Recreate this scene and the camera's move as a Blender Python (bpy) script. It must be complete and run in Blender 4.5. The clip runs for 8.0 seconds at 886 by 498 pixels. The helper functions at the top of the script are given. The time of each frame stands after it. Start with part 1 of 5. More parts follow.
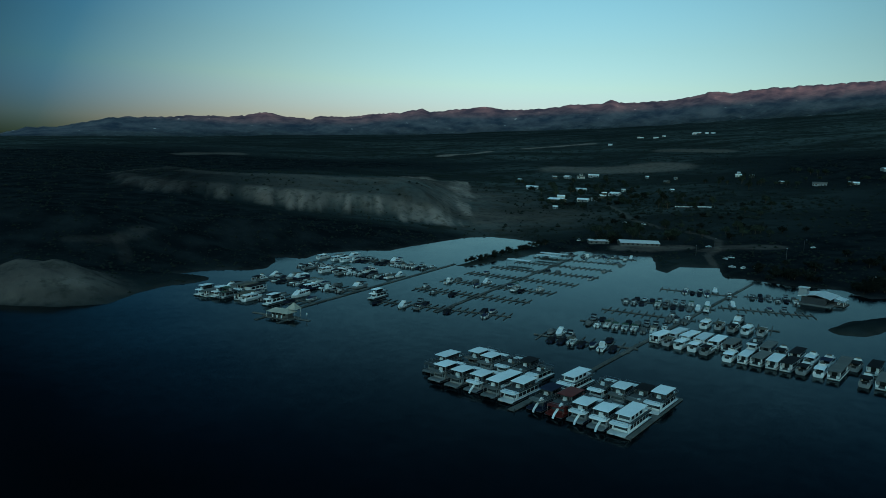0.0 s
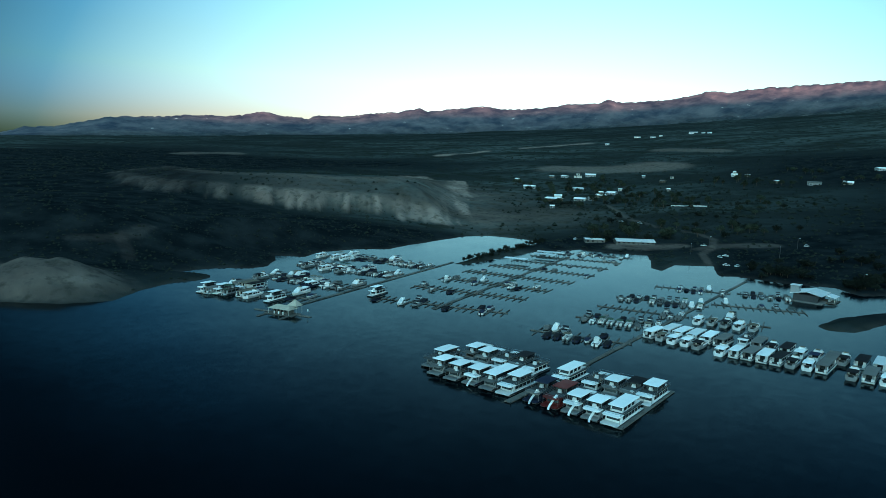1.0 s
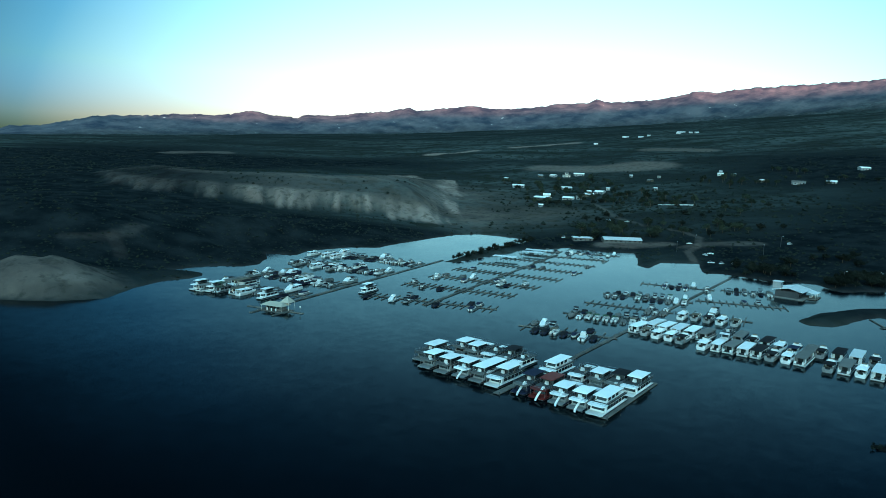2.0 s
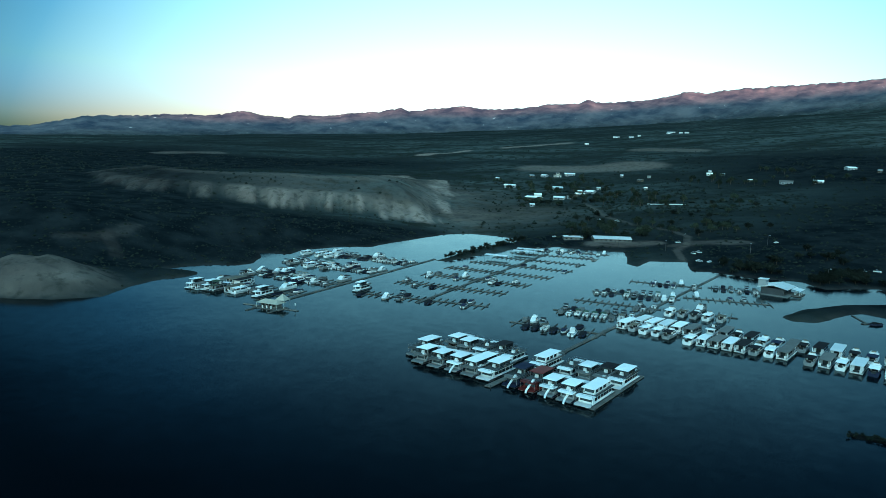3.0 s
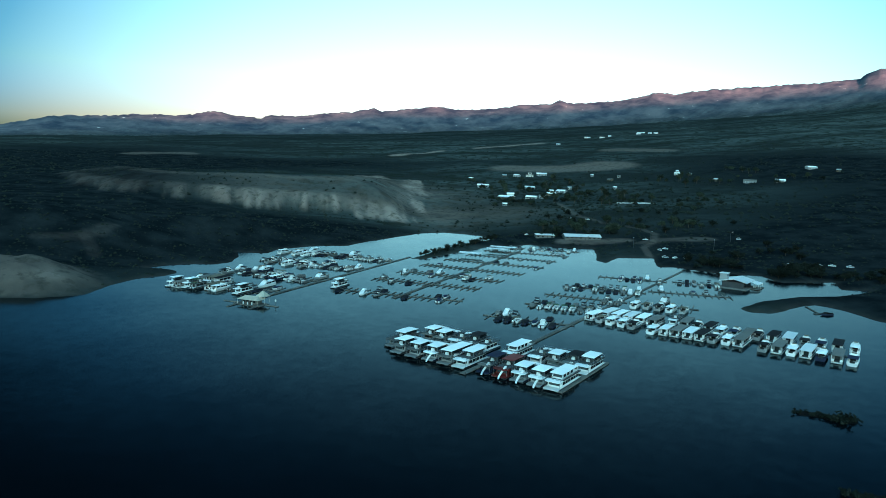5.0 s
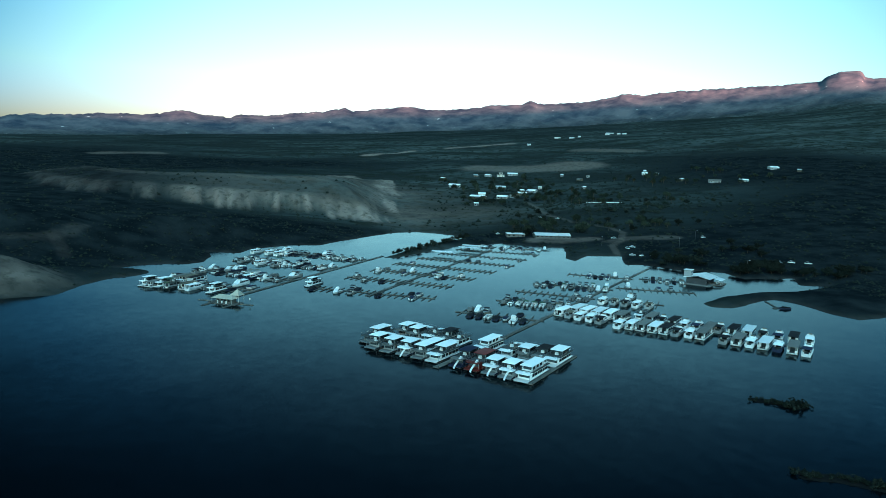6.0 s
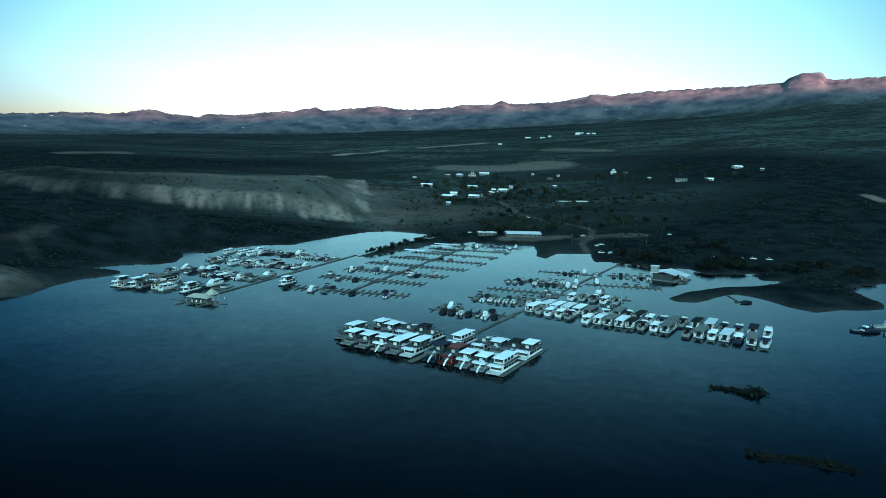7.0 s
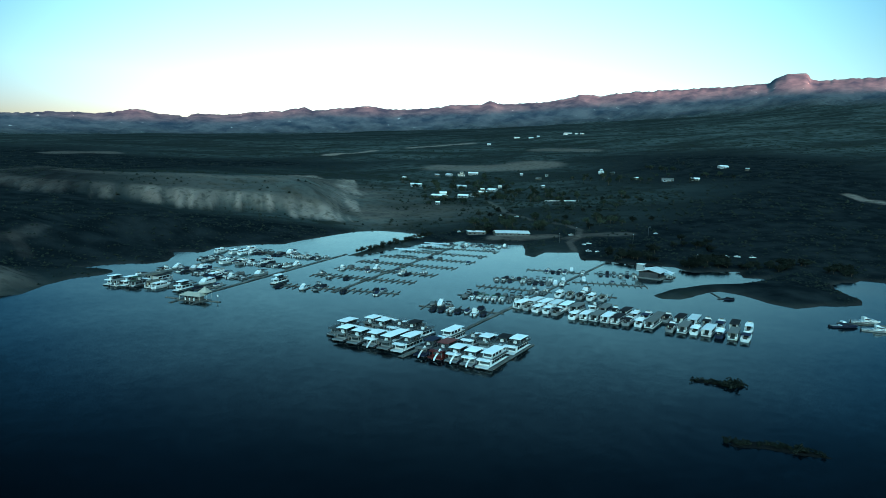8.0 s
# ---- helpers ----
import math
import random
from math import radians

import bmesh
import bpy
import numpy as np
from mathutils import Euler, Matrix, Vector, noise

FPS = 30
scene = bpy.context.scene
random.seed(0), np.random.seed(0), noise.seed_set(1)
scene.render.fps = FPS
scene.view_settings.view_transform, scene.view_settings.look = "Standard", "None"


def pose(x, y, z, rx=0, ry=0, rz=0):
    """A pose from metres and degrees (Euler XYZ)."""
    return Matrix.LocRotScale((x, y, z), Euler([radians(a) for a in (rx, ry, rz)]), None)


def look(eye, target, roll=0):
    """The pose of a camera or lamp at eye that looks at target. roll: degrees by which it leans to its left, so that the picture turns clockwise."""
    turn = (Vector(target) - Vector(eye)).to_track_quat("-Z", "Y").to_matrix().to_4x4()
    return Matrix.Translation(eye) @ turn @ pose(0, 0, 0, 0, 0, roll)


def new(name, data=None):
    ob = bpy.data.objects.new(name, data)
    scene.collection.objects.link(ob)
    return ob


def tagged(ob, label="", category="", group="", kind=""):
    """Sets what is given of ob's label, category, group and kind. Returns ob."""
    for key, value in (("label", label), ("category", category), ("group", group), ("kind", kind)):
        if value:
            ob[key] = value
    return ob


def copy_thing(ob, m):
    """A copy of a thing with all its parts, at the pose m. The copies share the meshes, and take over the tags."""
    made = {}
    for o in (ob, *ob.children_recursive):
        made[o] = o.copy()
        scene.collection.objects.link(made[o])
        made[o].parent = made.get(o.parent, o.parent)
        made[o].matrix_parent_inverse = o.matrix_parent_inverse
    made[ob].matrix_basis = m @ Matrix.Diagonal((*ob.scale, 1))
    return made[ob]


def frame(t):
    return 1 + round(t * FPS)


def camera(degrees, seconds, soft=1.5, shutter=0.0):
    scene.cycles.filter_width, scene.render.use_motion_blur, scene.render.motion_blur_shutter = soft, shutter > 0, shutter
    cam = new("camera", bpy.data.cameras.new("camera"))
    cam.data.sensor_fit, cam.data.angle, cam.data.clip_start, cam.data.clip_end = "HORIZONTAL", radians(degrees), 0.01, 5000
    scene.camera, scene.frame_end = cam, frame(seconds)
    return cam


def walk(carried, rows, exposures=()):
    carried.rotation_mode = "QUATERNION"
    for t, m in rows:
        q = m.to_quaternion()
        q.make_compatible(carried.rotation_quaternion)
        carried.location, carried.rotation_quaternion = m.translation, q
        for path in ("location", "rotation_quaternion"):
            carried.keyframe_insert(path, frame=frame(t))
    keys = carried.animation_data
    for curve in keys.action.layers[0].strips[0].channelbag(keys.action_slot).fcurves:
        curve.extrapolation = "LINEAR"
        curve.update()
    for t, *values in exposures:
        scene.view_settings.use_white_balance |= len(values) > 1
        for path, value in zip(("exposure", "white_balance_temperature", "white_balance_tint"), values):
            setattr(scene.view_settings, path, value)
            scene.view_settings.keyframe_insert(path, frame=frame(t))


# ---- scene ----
cam = camera(67.0, 8.0, soft=0.55)
PATH = [
    (0, (-55.788, -24.943, 64.213), (-55.64, -22.963, 63.973), 2.3),
    (0.5, (-56.124, -27.846, 64.177), (-55.974, -25.866, 63.935), 2.4),
    (1, (-56.468, -30.679, 64.139), (-56.313, -28.7, 63.898), 2.3),
    (1.5, (-56.786, -33.492, 64.07), (-56.616, -31.514, 63.828), 2.3),
    (3, (-57.843, -41.995, 63.785), (-57.633, -40.021, 63.545), 2.3),
    (3.5, (-58.269, -44.751, 63.735), (-58.049, -42.778, 63.496), 2.3),
    (4, (-58.753, -47.52, 63.675), (-58.514, -45.548, 63.436), 2.3),
    (4.5, (-59.255, -50.382, 63.605), (-58.995, -48.413, 63.367), 2.2),
    (6, (-61.051, -59.389, 63.411), (-60.681, -57.437, 63.178), 2.2),
    (6.5, (-61.74, -62.342, 63.354), (-61.32, -60.401, 63.122), 2.1),
    (7, (-62.523, -65.23, 63.303), (-62.072, -63.295, 63.072), 2.1),
    (7.5, (-63.277, -68.135, 63.283), (-62.808, -66.205, 63.052), 2.1),
    (8, (-64.088, -71.04, 63.261), (-63.606, -69.113, 63.031), 2.1),
]
walk(cam, [(t, look(e, g, r)) for t, e, g, r in PATH],
     [(0, 0.95), (0.5, 1.3), (1.0, 2.1), (1.5, 2.42), (8, 2.42)])

# ---- light: dusk sky, the sun already behind the unseen range added at the camera's back ----
SUN_AZ, SUN_EL = 184.0, 1.32
world = bpy.data.worlds.new("dusk_sky")
scene.world = world
world.use_nodes = True
wn, wl = world.node_tree.nodes, world.node_tree.links
sky = wn.new("ShaderNodeTexSky")
sky.sky_type, sky.sun_disc = "NISHITA", False
sky.sun_elevation, sky.sun_rotation = radians(SUN_EL), radians(SUN_AZ)
sky.altitude, sky.air_density, sky.dust_density, sky.ozone_density = 300, 1.0, 0.6, 3.0
# pink and teal above the far range, darkened higher up, with an added glow overhead
co = wn.new("ShaderNodeTexCoord")
sep, high, tint, lobe, turn01, spread, tint2, zenith, glow, tint3 = (wn.new("ShaderNode" + k) for k in (
    "SeparateXYZ", "ValToRGB", "Mix", "VectorMath", "MapRange", "ValToRGB", "Mix", "VectorMath", "ValToRGB", "Mix"))
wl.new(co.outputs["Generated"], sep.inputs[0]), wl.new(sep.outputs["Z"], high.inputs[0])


def fill_ramp(cr, stops):
    """Colour stops (position, colour) of a ramp, first and last included."""
    for el, (pos, c) in zip((cr.elements[0], cr.elements[1]), (stops[0], stops[-1])):
        el.position, el.color = pos, (*c, 1)
    for pos, c in stops[1:-1]:
        cr.elements.new(pos).color = (*c, 1)


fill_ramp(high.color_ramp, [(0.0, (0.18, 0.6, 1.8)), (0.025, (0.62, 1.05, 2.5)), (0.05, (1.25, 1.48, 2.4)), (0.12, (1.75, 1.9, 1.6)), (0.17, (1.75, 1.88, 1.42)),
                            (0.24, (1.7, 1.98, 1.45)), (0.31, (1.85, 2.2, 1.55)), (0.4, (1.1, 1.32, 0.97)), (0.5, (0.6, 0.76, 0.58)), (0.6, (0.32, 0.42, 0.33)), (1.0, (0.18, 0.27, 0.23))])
# sides of the sky dimmed to imitate lens falloff and darken near water
lobe.operation, lobe.inputs[1].default_value = "DOT_PRODUCT", (0.25, 0.968, -0.15)
turn01.inputs["From Min"].default_value = -1.0
wl.new(co.outputs["Generated"], lobe.inputs[0]), wl.new(lobe.outputs["Value"], turn01.inputs[0]), wl.new(turn01.outputs[0], spread.inputs[0])
fill_ramp(spread.color_ramp, [(0.0, (0.9, 1.0, 1.0)), (0.3, (0.85, 0.95, 0.95)), (0.5, (0.8, 0.9, 0.9)), (0.68, (0.2, 0.26, 0.3)), (0.8, (0.02, 0.042, 0.075)),
                              (0.87, (0.21, 0.37, 0.53)), (0.94, (1.1, 1.03, 1.05)), (1.0, (1.75, 1.6, 1.62))])
# made-up glow high overhead, added to light roofs and land
zenith.operation, zenith.inputs[1].default_value = "DOT_PRODUCT", (-0.05, -0.25, 0.967)
wl.new(co.outputs["Generated"], zenith.inputs[0]), wl.new(zenith.outputs["Value"], glow.inputs[0])
fill_ramp(glow.color_ramp, [(0.38, (1.0, 1.0, 1.0)), (0.66, (8.0, 6.5, 5.5)), (0.86, (24.0, 19.2, 15.4)), (1.0, (38.0, 30.0, 24.0))])
for t in (tint, tint2, tint3):
    t.data_type, t.blend_type, t.inputs["Factor"].default_value = "RGBA", "MULTIPLY", 1.0
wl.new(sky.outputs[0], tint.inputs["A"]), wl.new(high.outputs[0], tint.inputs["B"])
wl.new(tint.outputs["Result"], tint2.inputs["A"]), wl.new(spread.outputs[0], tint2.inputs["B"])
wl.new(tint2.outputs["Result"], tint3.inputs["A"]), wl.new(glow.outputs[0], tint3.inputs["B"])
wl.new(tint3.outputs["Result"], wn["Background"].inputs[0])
wn["Background"].inputs[1].default_value = 0.15
sun = new("sun", bpy.data.lights.new("sun", "SUN"))
sun.data.energy, sun.data.angle, sun.data.color = 5.0, radians(0.9), (1.0, 0.43, 0.35)
a, e = radians(SUN_AZ), radians(SUN_EL)
sun.matrix_world = look((0, 0, 300), (-math.sin(a) * math.cos(e) * 100, -math.cos(a) * math.cos(e) * 100, 300 - math.sin(e) * 100))


# ---- materials ----
def mat(name, colour, rough=0.6, metal=0.0, vary=0.15, scale=1.0, bump=0.0, bump_scale=8.0, dirt=None):
    """Principled, with two scales of colour variation and a fine relief."""
    m = bpy.data.materials.new(name)
    m.use_nodes = True
    n, l = m.node_tree.nodes, m.node_tree.links
    b = n["Principled BSDF"]
    b.inputs["Roughness"].default_value, b.inputs["Metallic"].default_value = rough, metal
    b.inputs["Specular IOR Level"].default_value = 0.05 if rough > 0.75 else 0.2 if rough > 0.45 else 0.5
    co = n.new("ShaderNodeTexCoord")
    big, small, ramp = n.new("ShaderNodeTexNoise"), n.new("ShaderNodeTexNoise"), n.new("ShaderNodeMix")
    info = n.new("ShaderNodeObjectInfo")
    big.inputs["Scale"].default_value, small.inputs["Scale"].default_value = 0.35 * scale, 4.0 * scale
    big.inputs["Detail"].default_value = small.inputs["Detail"].default_value = 4
    add = n.new("ShaderNodeMath")
    add.operation = "ADD"
    half = n.new("ShaderNodeMath")
    half.operation, half.inputs[1].default_value = "MULTIPLY", 0.5
    mix2 = n.new("ShaderNodeMath")
    mix2.operation, mix2.inputs[1].default_value = "MULTIPLY_ADD", 0.4
    for t in (big, small):
        l.new(co.outputs["Object"], t.inputs["Vector"])
    l.new(big.outputs[0], add.inputs[0]), l.new(small.outputs[0], add.inputs[1])
    l.new(add.outputs[0], half.inputs[0])
    l.new(info.outputs["Random"], mix2.inputs[0]), l.new(half.outputs[0], mix2.inputs[2])
    ramp.data_type = "RGBA"
    dark = dirt or [c * (1 - 2.2 * vary) for c in colour]
    ramp.inputs["A"].default_value = (*dark, 1)
    ramp.inputs["B"].default_value = (*[min(1, c * (1 + vary)) for c in colour], 1)
    mr = n.new("ShaderNodeMapRange")
    mr.inputs["From Min"].default_value, mr.inputs["From Max"].default_value = 0.3, 0.95
    l.new(mix2.outputs[0], mr.inputs[0]), l.new(mr.outputs[0], ramp.inputs["Factor"])
    l.new(ramp.outputs["Result"], b.inputs["Base Color"])
    if bump:
        t, bp = n.new("ShaderNodeTexNoise"), n.new("ShaderNodeBump")
        t.inputs["Scale"].default_value, bp.inputs["Strength"].default_value = bump_scale, bump
        l.new(co.outputs["Object"], t.inputs["Vector"]), l.new(t.outputs[0], bp.inputs["Height"])
        l.new(bp.outputs[0], b.inputs["Normal"])
    return m


WHITE = mat("white_gelcoat", (0.66, 0.67, 0.66), 0.35, vary=0.15)
ROOFW = mat("white_roof_panel", (0.88, 0.88, 0.87), 0.5, vary=0.1)
CREAM = mat("cream_siding", (0.62, 0.57, 0.47), 0.5, vary=0.15)
DARKDECK = mat("dark_deck_carpet", (0.07, 0.075, 0.075), 0.9, vary=0.25)
# pale sides seen in shade, their darkening put into the siding colour
LGREY = mat("dimmed_pale_siding", (0.27, 0.28, 0.28), 0.5, vary=0.2)
GREY = mat("grey_deck", (0.2, 0.21, 0.21), 0.7, vary=0.2)
ALU = mat("aluminium", (0.3, 0.31, 0.32), 0.35, 0.8, vary=0.1)
DARKGLASS = mat("tinted_window", (0.015, 0.018, 0.02), 0.08, vary=0.2)
BLACK = mat("black_canvas", (0.018, 0.018, 0.02), 0.85, vary=0.2)
NAVY = mat("navy_canvas", (0.02, 0.027, 0.05), 0.8, vary=0.2)
TAUPE = mat("taupe_roof_panel", (0.13, 0.125, 0.115), 0.7, vary=0.25)
MAROON = mat("maroon_gelcoat", (0.13, 0.018, 0.015), 0.6, vary=0.2)
TANC = mat("tan_canvas", (0.15, 0.125, 0.095), 0.85, vary=0.2)
GREENC = mat("green_canvas", (0.05, 0.09, 0.06), 0.85, vary=0.2)
PLANK = mat("weathered_dock_planks", (0.115, 0.11, 0.1), 0.85, vary=0.3, scale=2, bump=0.3)
CONC = mat("concrete_float", (0.14, 0.14, 0.135), 0.85, vary=0.25)
TANROOF = mat("tan_shingle_roof", (0.36, 0.32, 0.26), 0.85, vary=0.2, bump=0.3)
WALLW = mat("pale_wall", (0.55, 0.53, 0.48), 0.7, vary=0.2)
METALROOF = mat("pale_metal_roof", (0.66, 0.68, 0.68), 0.4, 0.2, vary=0.12)
STEEL = mat("dark_steel", (0.08, 0.08, 0.085), 0.5, 0.6, vary=0.2)
LEAF = mat("olive_foliage", (0.03, 0.04, 0.027), 0.8, vary=0.35, scale=3)
LEAF2 = mat("grey_scrub_foliage", (0.014, 0.018, 0.014), 0.85, vary=0.35, scale=3)
BARK = mat("bark", (0.09, 0.07, 0.05), 0.9, vary=0.3)
ROCK = mat("dark_rock", (0.006, 0.006, 0.006), 0.9, vary=0.35, scale=2, bump=0.6, bump_scale=2)
RUBBER = mat("black_rubber", (0.02, 0.02, 0.02), 0.7)


def ground_material():
    m = bpy.data.materials.new("desert_ground")
    m.use_nodes = True
    n, l = m.node_tree.nodes, m.node_tree.links
    b = n["Principled BSDF"]
    b.inputs["Roughness"].default_value = 0.95
    b.inputs["Specular IOR Level"].default_value = 0.0
    geo = n.new("ShaderNodeNewGeometry")

    def tex(scale, detail=6, rough=0.6):
        t = n.new("ShaderNodeTexNoise")
        t.inputs["Scale"].default_value, t.inputs["Detail"].default_value, t.inputs["Roughness"].default_value = scale, detail, rough
        l.new(geo.outputs["Position"], t.inputs["Vector"])
        return t

    def mix(a, b_, f):
        x = n.new("ShaderNodeMix")
        x.data_type = "RGBA"
        for s, v in (("A", a), ("B", b_)):
            if isinstance(v, tuple):
                x.inputs[s].default_value = (*v, 1)
            else:
                l.new(v, x.inputs[s])
        l.new(f, x.inputs["Factor"])
        return x.outputs["Result"]

    def span(sock, lo, hi):
        r = n.new("ShaderNodeMapRange")
        r.inputs["From Min"].default_value, r.inputs["From Max"].default_value = lo, hi
        l.new(sock, r.inputs[0])
        return r.outputs[0]

    def attr(name):
        at = n.new("ShaderNodeAttribute")
        at.attribute_name = name
        return at.outputs["Fac"]

    wide, mid, fine = tex(0.006), tex(0.05), tex(0.5)
    col = mix((0.036, 0.048, 0.047), (0.086, 0.099, 0.091), span(wide.outputs[0], 0.35, 0.7))
    band = n.new("ShaderNodeMapping")
    band.inputs["Scale"].default_value = (0.35, 1, 1)
    l.new(geo.outputs["Position"], band.inputs["Vector"])
    streak = tex(0.011, 5)
    l.new(band.outputs[0], streak.inputs["Vector"])
    col = mix(col, (0.024, 0.029, 0.027), span(streak.outputs[0], 0.42, 0.6))
    col = mix(col, (0.016, 0.021, 0.016), span(mid.outputs[0], 0.47, 0.62))
    col = mix(col, (0.066, 0.066, 0.056), span(fine.outputs[0], 0.62, 0.8))
    pale = mix((0.27, 0.185, 0.15), (0.4, 0.3, 0.25), span(mid.outputs[0], 0.3, 0.7))
    pale = mix(pale, (0.13, 0.1, 0.075), span(tex(0.14, 5).outputs[0], 0.5, 0.68))
    # darkened ground: partly dark hills and brush, partly painted lens falloff
    col = mix(col, mix((0.006, 0.009, 0.0105), (0.017, 0.021, 0.022), span(mid.outputs[0], 0.4, 0.65)), attr("dark_dimmed"))
    col = mix(col, pale, attr("pale"))
    # far rock tinted blue, painting distance haze into its colour
    rock = mix((0.035, 0.047, 0.068), (0.125, 0.12, 0.132), span(tex(0.008).outputs[0], 0.35, 0.65))
    rock = mix(rock, (0.5, 0.45, 0.42), span(tex(0.016, 3).outputs[0], 0.7, 0.76))
    col = mix(col, rock, attr("rock"))
    l.new(col, b.inputs["Base Color"])
    bp = n.new("ShaderNodeBump")
    bp.inputs["Strength"].default_value, bp.inputs["Distance"].default_value = 0.8, 1.5
    l.new(mid.outputs[0], bp.inputs["Height"])
    l.new(bp.outputs[0], b.inputs["Normal"])
    return m


def water_material():
    m = bpy.data.materials.new("lake_water")
    m.use_nodes = True
    n, l = m.node_tree.nodes, m.node_tree.links
    n.remove(n["Principled BSDF"])
    deep, gloss, edge, b = (n.new("ShaderNode" + k) for k in ("BsdfDiffuse", "BsdfGlossy", "Fresnel", "MixShader"))
    deep.inputs["Color"].default_value = (0.0008, 0.0024, 0.0036, 1)
    gloss.inputs["Color"].default_value, gloss.inputs["Roughness"].default_value = (0.75, 0.92, 0.95, 1), 0.13
    edge.inputs["IOR"].default_value = 1.2
    l.new(edge.outputs[0], b.inputs[0]), l.new(deep.outputs[0], b.inputs[1]), l.new(gloss.outputs[0], b.inputs[2])
    l.new(b.outputs[0], n["Material Output"].inputs["Surface"])
    # wind ripples: three scales of slope, all leaned to the camera to mirror higher sky
    geo = n.new("ShaderNodeNewGeometry")

    def node(kind, op="", *ins):
        q = n.new("ShaderNode" + kind)
        if op:
            q.operation = op
        for k, v in enumerate(ins):
            if isinstance(v, (tuple, float)):
                q.inputs[k].default_value = v
            else:
                l.new(v, q.inputs[k])
        return q

    # made-up lean of the normal, keeps the water bright up to the shore
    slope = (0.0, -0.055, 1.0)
    for scale, amount in ((5.0, 0.12), (0.25, 0.03), (0.02, 0.025)):
        t = node("TexNoise", "", geo.outputs["Position"])
        t.inputs["Scale"].default_value, t.inputs["Detail"].default_value = scale, 3.0
        mid = node("VectorMath", "SUBTRACT", t.outputs["Color"], (0.5, 0.5, 0.5))
        tilt = node("VectorMath", "MULTIPLY", mid.outputs[0], (amount, amount, 0.0))
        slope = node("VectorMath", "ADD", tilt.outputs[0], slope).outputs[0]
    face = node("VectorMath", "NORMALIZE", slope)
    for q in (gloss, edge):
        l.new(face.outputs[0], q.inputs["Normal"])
    return m


# ---- terrain ----
CX, CY = -58.0, -40.0
COAST_WEST = [(-4950, -1500), (-1500, -300), (-600, 150), (-300, 245), (-219, 262), (-196, 261), (-179, 270), (-176, 294), (-168, 316), (-158, 326),
              (-154, 335), (-156, 344), (-164, 347), (-176, 350), (-168, 362), (-153, 371), (-140, 371), (-132, 380), (-131, 408), (-136, 432)]
COAST_CREEK = [(-115, 428), (-110, 450), (-95, 466), (-80, 480), (-58, 483), (-45, 510), (-14, 560), (15, 602), (39, 615), (68, 593), (78, 570),
               (68, 543), (36.5, 507), (12, 465), (-9, 422), (-15, 413), (-4.5, 415), (23, 450), (57, 492), (84, 506), (104, 522), (132, 497)]
COAST_EAST = [(152, 498), (140, 460), (127, 425), (128, 408), (151, 441), (181, 442), (161, 393), (175, 394), (194, 367), (218, 359), (214, 330),
              (230, 334), (257, 337), (237, 308), (258, 307), (241, 296), (211, 284), (186, 281), (160, 270), (135, 251), (136, 243), (146, 240),
              (157, 246), (174, 257), (186, 262), (191, 251), (190, 240), (189, 226), (194, 211), (214, 218), (225, 216), (241, 218)]
COAST_COVE = [(256, 233), (259, 245), (267, 261), (281, 280), (297, 288), (306, 286), (323, 297), (340, 280), (420, 250), (700, 150), (1500, -300),
              (4950, -1500), (4950, 5200), (-4950, 5200)]
PLATEAU = [(-420, 820), (-350, 735), (-262, 690), (-150, 660), (-60, 658), (6, 656), (26, 696), (42, 780), (60, 1000), (0, 1060), (-420, 1060)]
# bearing in degrees and slope of the skyline of the far range
RIDGE = [(-60, 0.02), (-29.1, 0.021), (-27.4, 0.030), (-25.6, 0.0326), (-23.8, 0.041), (-21.9, 0.049), (-18, 0.054), (-16.8, 0.0576), (-13.1, 0.0595),
         (-10.6, 0.0686), (-9.4, 0.064), (-7.1, 0.062), (-6.5, 0.0673), (-4.1, 0.0675), (-1.9, 0.0737), (0.3, 0.0775), (2.1, 0.0841), (2.8, 0.08),
         (4.9, 0.085), (7.25, 0.0903), (9.6, 0.0872), (12.5, 0.0909), (14.4, 0.097), (17, 0.1), (17.6, 0.1055), (18.2, 0.1017), (19.4, 0.1014),
         (22, 0.105), (23.8, 0.1105), (25.4, 0.118), (26.6, 0.1144), (28.3, 0.1195), (30.5, 0.122), (34.4, 0.1256), (36.8, 0.128), (39.3, 0.1315),
         (39.6, 0.1369), (40.5, 0.143), (41.8, 0.143), (42.0, 0.1357), (42.6, 0.1325), (44.4, 0.1343), (46.7, 0.134), (75, 0.12)]


def lattice(ix, iy, seed):
    h = np.sin(ix * 127.1 + iy * 311.7 + seed * 74.7) * 43758.5453
    return h - np.floor(h)


def vnoise(x, y, seed=0):
    ix, iy = np.floor(x), np.floor(y)
    fx, fy = x - ix, y - iy
    fx, fy = fx * fx * (3 - 2 * fx), fy * fy * (3 - 2 * fy)
    a, b = lattice(ix, iy, seed), lattice(ix + 1, iy, seed)
    c, d = lattice(ix, iy + 1, seed), lattice(ix + 1, iy + 1, seed)
    return a + (b - a) * fx + (c - a) * fy + (a - b - c + d) * fx * fy


def fbm(x, y, octaves=5, seed=0, gain=0.5):
    s, a, t = 0, 1.0, 0
    for k in range(octaves):
        s, t = s + a * vnoise(x * 2 ** k, y * 2 ** k, seed + k), t + a
        a *= gain
    return s / t


